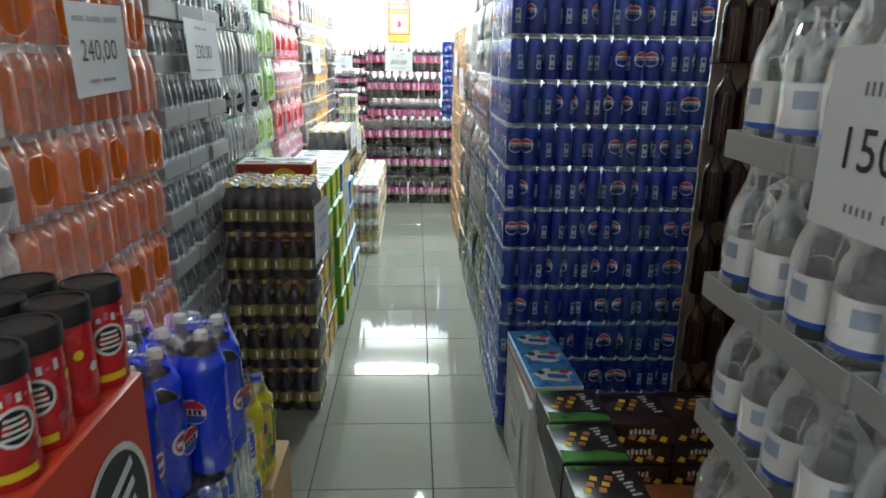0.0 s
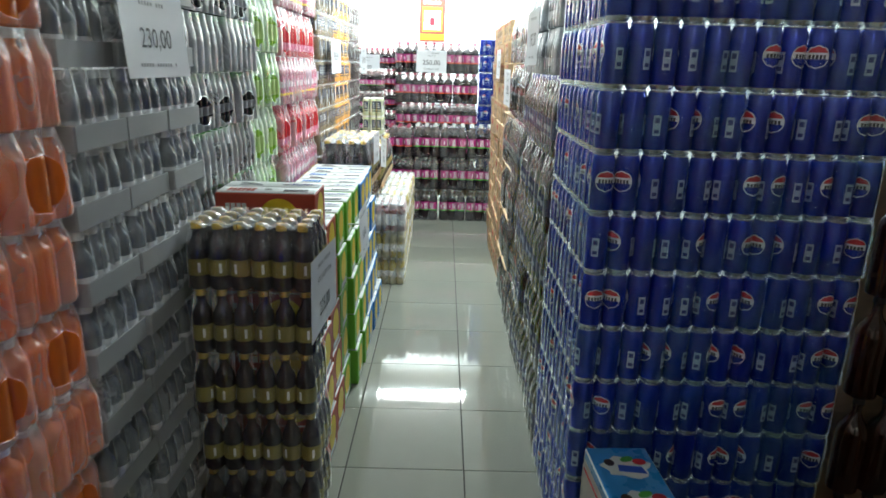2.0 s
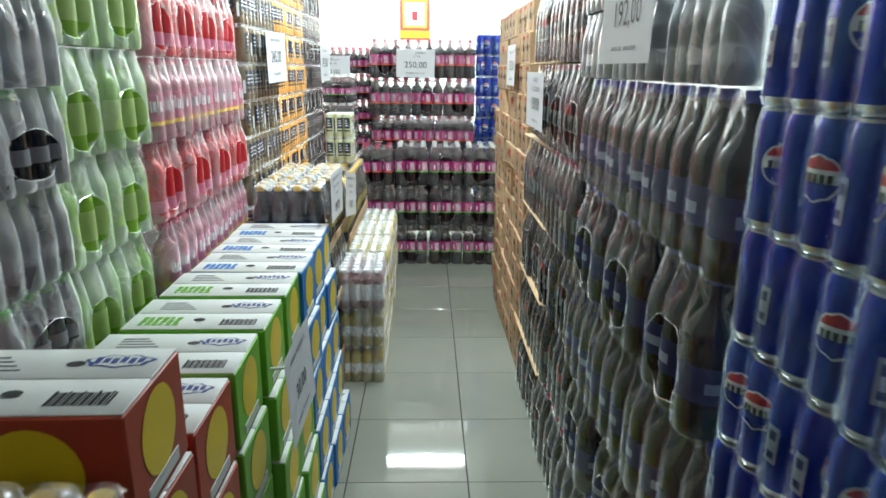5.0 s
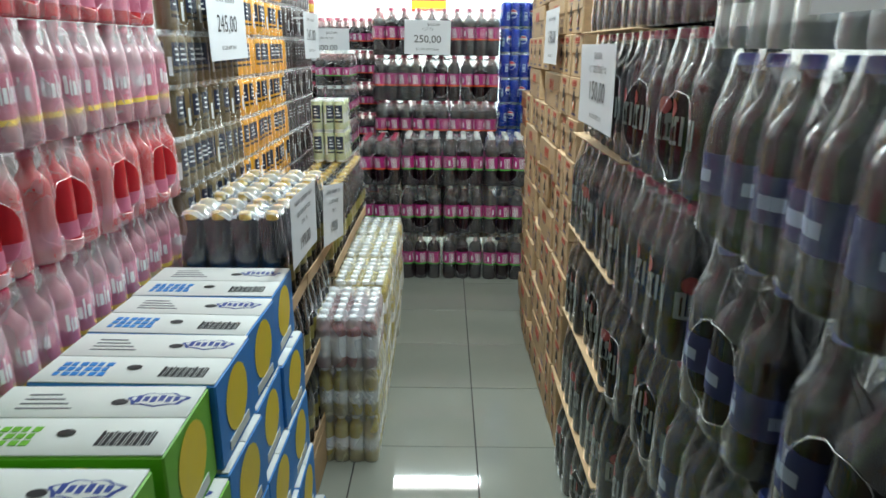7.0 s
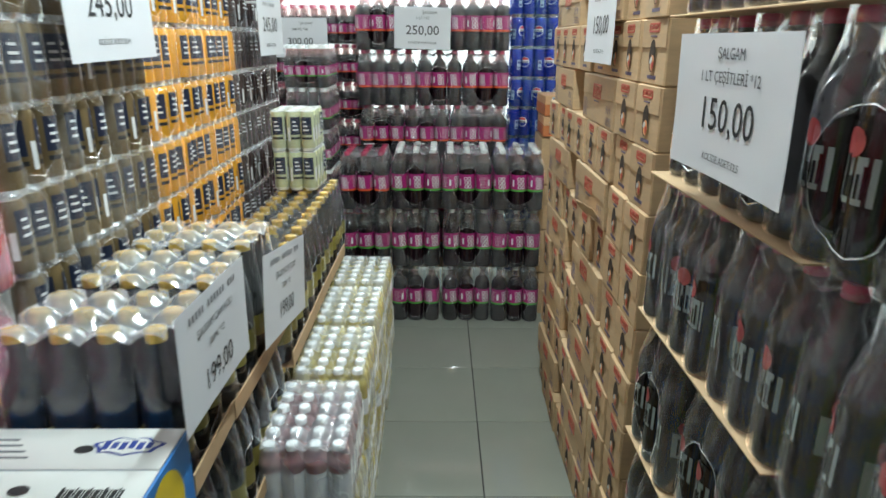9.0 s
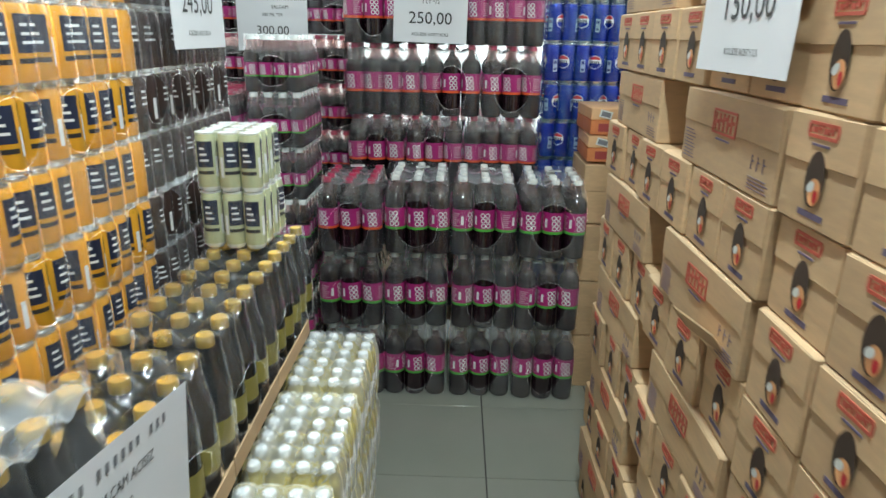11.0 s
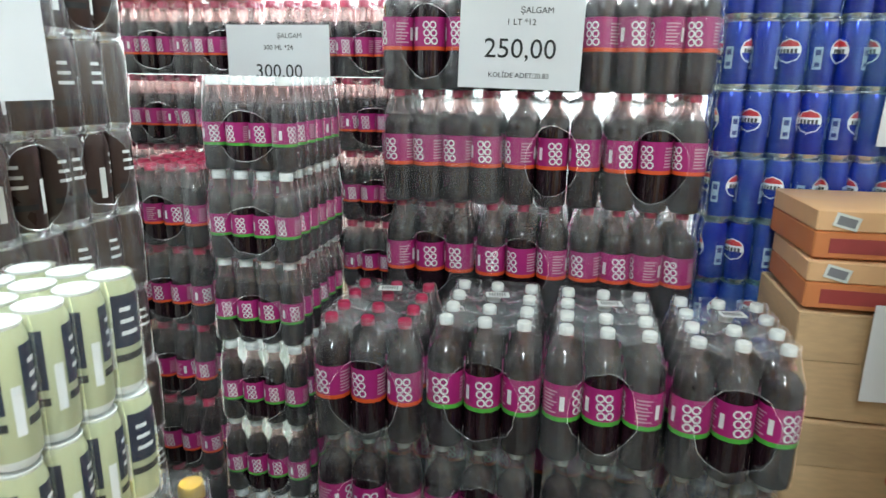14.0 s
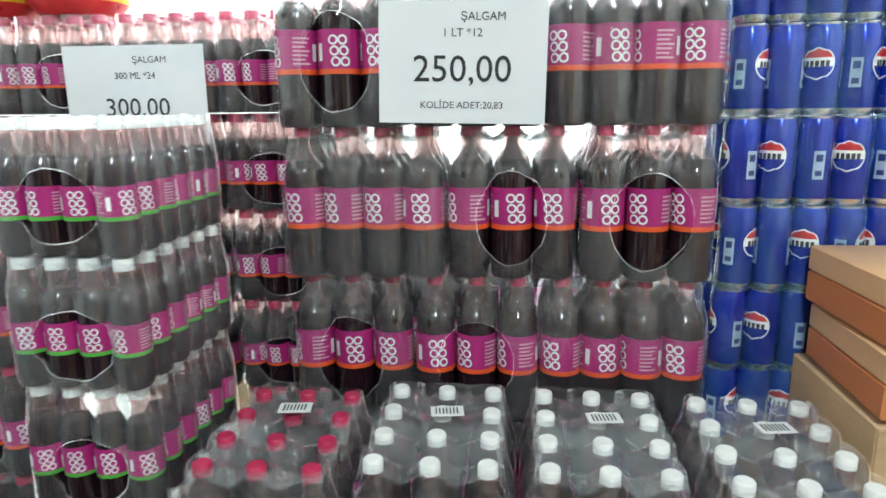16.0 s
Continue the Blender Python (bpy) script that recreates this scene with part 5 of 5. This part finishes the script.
def fruit_carton(ground, label):
    """Low sweets carton: printed lid with word bars, fruit pieces and a leaf sweep; the print runs over the front face."""
    ob = thing("fruit_bar_carton", label, "carton", "fruit sweets cartons")
    put("body", Shape().box(0, 0, 0, 0.186, 0.19, 0.0685, 0, 0.002).mesh("body", [BOX_WHITE]), ob)
    put("lid", Shape().box(-0.0008, -0.001, 0.0, 0.1868, 0.1908, 0.07, 0, 0.002).mesh("lid", [BOX_BLACK if ground is LEAF else COCOA]), ob, pose(0, 0, 0.0), "dark glossy printed lid")
    p = Shape()
    p.quad([(0.004, 0.004, 0.0706), (0.182, 0.004, 0.0706), (0.182, 0.03, 0.0706), (0.12, 0.052, 0.0706), (0.06, 0.046, 0.0706), (0.004, 0.06, 0.0706)], 0)
    p.quad([(0.004, 0.165, 0.0706), (0.03, 0.165, 0.0706), (0.09, 0.186, 0.0706), (0.004, 0.186, 0.0706)], 0)
    for k in range(6):
        a, b = 0.035 + 0.013 * k, 0.085 + 0.024 * (k % 3)
        p.quad([(a - 0.011, b - 0.006, 0.071 + 0.0002 * k), (a + 0.008, b - 0.012, 0.071 + 0.0002 * k), (a + 0.013, b + 0.006, 0.071 + 0.0002 * k), (a - 0.004, b + 0.012, 0.071 + 0.0002 * k)], 1 + k % 2)
    for k in range(7):
        a, b = 0.118 + 0.003 * (k % 2) + 0.004 * k, 0.16 - 0.015 * k
        p.quad([(a, b, 0.0712), (a + 0.026 - 0.006 * (k % 3), b + 0.006, 0.0712), (a + 0.028 - 0.006 * (k % 3), b - 0.002, 0.0712), (a + 0.002, b - 0.008, 0.0712)], 3)
    for k in range(6):
        p.box(0.05 + 0.013 * k, -0.0024, 0.036, 0.058 + 0.013 * k, -0.0016, 0.05 + 0.004 * (k % 2), 3)
    for k in range(5):
        a, b = 0.025 + 0.032 * k, 0.018 + 0.008 * (k % 2)
        p.quad([(a - 0.013, -0.0018, b - 0.004), (a + 0.009, -0.0018, b - 0.011), (a + 0.014, -0.0018, b + 0.005), (a - 0.003, -0.0018, b + 0.012)], 1 + k % 2)
    put("print", p.mesh("print", [ground, YELLOW, BOX_ORANGE, BOX_WHITE], False), ob, None, "fruit pieces, leaves and white word bars")
    return Proto(ob)


fr = fruit_carton(LEAF, "black and green printed fruit sweets carton")
fc = fruit_carton(COCOA, "dark brown printed fruit sweets carton")
for cy in range(4):
    for k in range(2):
        fr.at(pose(0.384 + jit(0.004), 1.678 - cy * 0.196, 0.43 - 0.072 * k - 0.004 * cy, 0, 0, jit(2.5)))
for cx in range(2):
    for k in range(3):
        fc.at(pose(0.577 + cx * 0.193 + jit(0.004), 1.685 + jit(0.006), 0.43 - 0.072 * k - 0.012, 0, 0, jit(3)))
tagged(put("display_table", Shape().box(0.388, 1.085, 0, 0.57, 1.87, 0.342, 0, 0.006).mesh("display_table", [BOX_WHITE])), "white cardboard boxes under sweets cartons", "box")
tagged(put("support_box", Shape().box(0.365, 1.885, 0, 0.54, 2.40, 0.425, 0, 0.005).mesh("support_box", [BOX_WHITE])), "white cardboard box beside stacked cans", "box")
tagged(put("support_box", Shape().box(0.58, 1.68, 0.0, 0.96, 1.87, 0.27, 0, 0.004).mesh("support_tray", [CARD])), "brown carton under dark sweets cartons", "box")
orange = thing("sweets_box", "orange printed sweets box with white word bar", "box")
put("body", Shape().box(0.585, 1.47, 0.0, 0.80, 1.66, 0.30, 0, 0.004).mesh("sweets_box", [BOX_ORANGE]), orange)
put("print", Shape().box(0.61, 1.4685, 0.20, 0.70, 1.4705, 0.225, 0).box(0.61, 1.47, 0.3, 0.69, 1.50, 0.3012, 0).mesh("print", [BOX_WHITE], False), orange, None, "white printed bars")

lab = "clear soda bottles with white and blue labels on a tray"
tray_r = Shape().box(-0.104, -0.008, 0.0, 0.104, -0.003, 0.05, 0, 0.002).box(-0.104, -0.003, 0, 0.104, 0.3, 0.004, 0, 0.001).box(-0.108, -0.008, 0, -0.104, 0.3, 0.05, 0, 0.002).box(0.104, -0.008, 0, 0.108, 0.3, 0.05, 0, 0.002).mesh("tray", [TRAYW])
racks = []
for q in range(2):
    yo = pack("clear_soda", 2, 3, "bottle_pack", lab, "drink pack", True, "front left", FILM_CRISP, 191 + q, 0.1, "clear soda trays", 10)
    for o in list(yo.ob.children):
        o.location.z += 0.005
    put("tray", tray_r, yo.ob, None, "white cardboard tray")
    racks.append(yo)
for k in range(6):
    for c in range(3):
        racks[(k + c) % 2].at(pose(0.585 + jit(0.008), 1.105 - c * 0.218 + jit(0.004), 0.28 * k + 0.223, 0, 0, -90 + jit(1.5)))
tagged(put("base_board", Shape().box(0.585, 0.55, 0, 0.9, 1.215, 0.221, 0, 0.004).mesh("rack_base", [CARD])), "low brown carton under soda trays", "carton")
sc = protos("shadow_cola", 4, 2, "amber drink bottles stacked in shade beside the cans", "drink pack", False, 1, film=False, group="shaded bottle packs")[0]
for k in range(6):
    for c in range(3):
        sc.at(pose(1.29 + c * 0.36, 2.44 + jit(0.006), 0.304 * k, 0, 0, jit(1)))
# Added blockers: stop the pale partition from showing bright between the bottle necks.
flat = carton(0.358, 0.07, 0.303, False, False, "flat brown carton added to block the pale wall behind shaded bottles", "flat shaded cartons")
for k in range(6):
    for c in range(3):
        flat.at(pose(1.29 + c * 0.36, 2.63, 0.304 * k, 0, 0, 0))
brown = carton(0.40, 0.26, 0.30, False, True, "large brown carton standing in the shade", "shaded cartons")
for k in range(5):
    for c in range(2):
        brown.at(pose(1.45 + jit(0.01), 1.2 + c * 0.43, 0.302 * k, 0, 0, -90 + jit(2)))

# ---------- signs ----------
TEXTS = {}


def text_mesh(body, size):
    if (body, size) not in TEXTS:
        cu = bpy.data.curves.new("text", "FONT")
        cu.body, cu.size, cu.align_x, cu.align_y = body, size, "CENTER", "CENTER"
        cu.resolution_u = 3
        ob = new("text", cu)
        dg = bpy.context.evaluated_depsgraph_get()
        me = bpy.data.meshes.new_from_object(ob.evaluated_get(dg))
        me.materials.clear()
        me.materials.append(INK)
        bpy.data.objects.remove(ob)
        TEXTS[(body, size)] = me
    return TEXTS[(body, size)]


def sign(corner, right, down, lines, label, curl=0.01):
    """A printed paper sheet. corner: its top left as read; right, down: its edges. lines: (text or bar width, height share, size share)."""
    right, down = Vector(right), Vector(down)
    w, h = right.length, down.length
    ux = right.normalized()
    uz = -(down - ux * down.dot(ux)).normalized()
    uy = uz.cross(ux)
    m = Matrix.Translation(Vector(corner) + right / 2 + down / 2) @ Matrix((ux, uy, uz)).transposed().to_4x4()
    ob = thing("price_sign", label, "sign", "price signs", m)
    s, nx, nz = Shape(), 8, 6

    def bend(x, z):
        return -0.0004 - curl * ((x / w) ** 2 * 1.6 + 0.8 * max(0, -z / h) ** 2)

    for side in (0, 0.0006):
        n = len(s.v)
        for j in range(nz + 1):
            for i in range(nx + 1):
                x, z = -w / 2 + w * i / nx, -h / 2 + h * j / nz
                s.v.append((x, bend(x, z) + side, z))
        for j in range(nz):
            for i in range(nx):
                q = n + j * (nx + 1) + i
                s.f.append((q, q + 1, q + nx + 2, q + nx + 1))
                s.i.append(0)
    put("paper", s.mesh("paper", [PAPER]), ob)
    for what, share, size in lines:
        z = h / 2 - share * h
        if isinstance(what, str):
            src = text_mesh(what, round(size * h, 4))
            me = src.copy()
            for v in me.vertices:
                x, y = v.co.x, v.co.y
                v.co = (x, bend(x, z + y) - 0.0012, z + y)
            put("print", me, ob, None, "black printed text")
        else:
            b = Shape()
            n = int(what * 24)
            for i in range(n):
                if i % 7 == 5:
                    continue
                xa, xb = what * w * (i / n - 0.5), what * w * ((i + 0.45) / n - 0.5)
                za, zb = z - size * h * 0.4, z + size * h * 0.4
                b.quad([(xa, bend(xa, za) - 0.0012, za), (xb, bend(xb, za) - 0.0012, za), (xb, bend(xb, zb) - 0.0012, zb), (xa, bend(xa, zb) - 0.0012, zb)])
            put("print", b.mesh("bars", [INK_GREY]), ob, None, "grey printed bars")
    return ob


def price(head, big, foot):
    return head + [(big, 0.55, 0.33)] + foot


P = "white paper price sign with black print"
sign((-0.785, 1.555, 1.625), (0, 0.292, 0.01), (0, 0.004, -0.212), [(0.8, 0.17, 0.07), ("240,00", 0.52, 0.33), (0.5, 0.84, 0.05)], P)
sign((-0.795, 2.355, 1.64), (0, 0.37, 0), (0.012, -0.01, -0.205), [(0.4, 0.14, 0.06), ("230,00", 0.55, 0.33), (0.6, 0.85, 0.05)], P)
sign((-0.395, 2.385, 0.955), (0.0, 0.40, -0.03), (0.0, 0.11, -0.20), [(0.5, 0.14, 0.07), ("ACILI ŞALGAM 330ML", 0.32, 0.10), ("225,00", 0.72, 0.27)], P, 0.004)
held = sign((-0.405, 3.49, 0.865), (0, 0.28, 0.0), (0.012, 0.035, -0.215), [(0.6, 0.14, 0.07), ("30,00", 0.55, 0.24), (0.5, 0.85, 0.05)], P, 0.004)
sign((-0.775, 5.08, 1.625), (0, 0.375, 0.005), (0, -0.005, -0.215), [(0.5, 0.16, 0.07), ("245,00", 0.50, 0.34), ("KOLİDE ADET:20,41", 0.83, 0.075)], P)
put("peg", Shape().box(-0.003, 0.001, -0.003, 0.003, 0.07, 0.003, 0, 0.001).mesh("short_peg", [STEEL]), held, pose(0, 0, 0.03), "thin metal peg")
hung = sign((-0.735, 6.24, 1.61), (0.006, 0.325, 0), (0, 0, -0.212), [(0.5, 0.16, 0.07), ("245,00", 0.50, 0.34), ("KOLİDE ADET:20,41", 0.83, 0.075)], P)
put("peg", Shape().box(-0.004, 0.001, -0.004, 0.004, 0.1, 0.004, 0, 0.001).mesh("peg", [STEEL]), hung, pose(0, 0, 0.08), "thin metal peg")
sign((-0.462, 4.645, 1.085), (0, 0.32, -0.01), (0.0, 0.025, -0.185), [(0.7, 0.12, 0.08), ("ŞALGAM CAM ACILI", 0.30, 0.10), ("330ML *12", 0.46, 0.09), ("199,00", 0.76, 0.27)], P, 0.004)
sign((-0.462, 5.10, 1.03), (0, 0.40, -0.07), (0.0, -0.01, -0.20), [(0.7, 0.12, 0.08), ("ŞALGAM CAM ACISIZ", 0.30, 0.10), ("330ML *12", 0.46, 0.09), ("199,00", 0.74, 0.27)], P, 0.004)
sign((0.322, 5.0, 1.47), (0.0, -0.395, 0.0), (0.006, 0.01, -0.212), [("ŞALGAM", 0.14, 0.11), ("1 LT ÇEŞİTLERİ *12", 0.30, 0.11), ("150,00", 0.57, 0.33), ("KOLİDE ADET:12,5", 0.87, 0.075)], P, 0.012)
sign((0.335, 5.835, 1.60), (0, -0.32, 0), (0, 0.005, -0.20), [(0.5, 0.18, 0.07), ("150,00", 0.52, 0.33), ("KOLİDE ADET:12,5", 0.85, 0.07)], P)
sign((0.305, 3.765, 1.71), (0, -0.345, 0), (0.0, 0, -0.215), [(0.5, 0.16, 0.07), ("192,00", 0.55, 0.33), (0.5, 0.86, 0.05)], P)
sign((-0.335, 7.462, 1.622), (0.297, 0, -0.006), (-0.008, 0, -0.21), [("1 LT *12", 0.26, 0.095), ("             ŞALGAM", 0.13, 0.095), ("250,00", 0.56, 0.31), ("KOLİDE ADET:20,83", 0.85, 0.08)], P, 0.006)
sign((-1.005, 7.555, 1.565), (0.297, 0, 0), (0, 0, -0.205), [("             ŞALGAM", 0.14, 0.09), ("300 ML *24", 0.29, 0.09), ("300,00", 0.60, 0.25)], P)
sign((0.645, 7.487, 1.505), (0.297, 0, -0.01), (-0.01, 0, -0.21), [(0.3, 0.2, 0.08), ("450,00", 0.55, 0.33), (0.4, 0.85, 0.05)], P)
sign((0.57, 7.185, 1.005), (0.297, 0, 0), (-0.012, 0.0, -0.21), [(0.5, 0.2, 0.07), ("150,00", 0.55, 0.33), (0.4, 0.85, 0.05)], P)
sign((0.568, 0.905, 1.535), (0, -0.297, 0.0), (0, 0.012, -0.243), [(0.5, 0.22, 0.09), ("150,00", 0.55, 0.33), (0.5, 0.86, 0.06)], P, 0.004)
sign((0.362, 2.30, 0.31), (0, -0.3, 0), (0, 0, -0.2), [(0.5, 0.2, 0.07), ("36,00", 0.55, 0.3), (0.4, 0.85, 0.05)], P, 0.002)

poster = thing("poster", "red and yellow printed paper poster on white wall", "poster", "", pose(-0.23, Y1 - 0.004, 1.76))
put("sheet", Shape().box(-0.155, -0.003, 0, 0.155, 0, 0.56, 0).mesh("sheet", [mat("poster_red", (0.72, 0.05, 0.03), 0.45, vary=0.05)]), poster)
put("print", Shape().box(-0.155, -0.0045, 0.02, 0.155, -0.0028, 0.085, 0).box(-0.12, -0.0045, 0.12, 0.12, -0.0028, 0.40, 0).box(-0.10, -0.006, 0.14, 0.10, -0.0043, 0.36, 1).box(-0.03, -0.0075, 0.19, 0.03, -0.0058, 0.28, 2).box(-0.11, -0.0045, 0.44, 0.1, -0.0028, 0.47, 1).box(-0.11, -0.0045, 0.5, 0.06, -0.0028, 0.53, 1).mesh("poster_print", [YELLOW, WHITE, RED_LABEL]), poster, None, "yellow and white printed panels")

# ---------- floor tiles ----------
tile = Shape().box(0.0024, 0.0012, -0.004, 0.4476, 0.4488, 0.0, 0, 0.0012).mesh("tile", [TILE], False)
for i in range(-4, 5):
    for j in range(-8, 17):
        x, y = 0.06 + 0.45 * i, 2.06 + 0.45 * j
        if x > X1 - 0.2 or y > Y1 - 0.1:
            continue
        t = put("tile", tile, floor, pose(x, y, 0, jit(0.05), jit(0.05), 0))
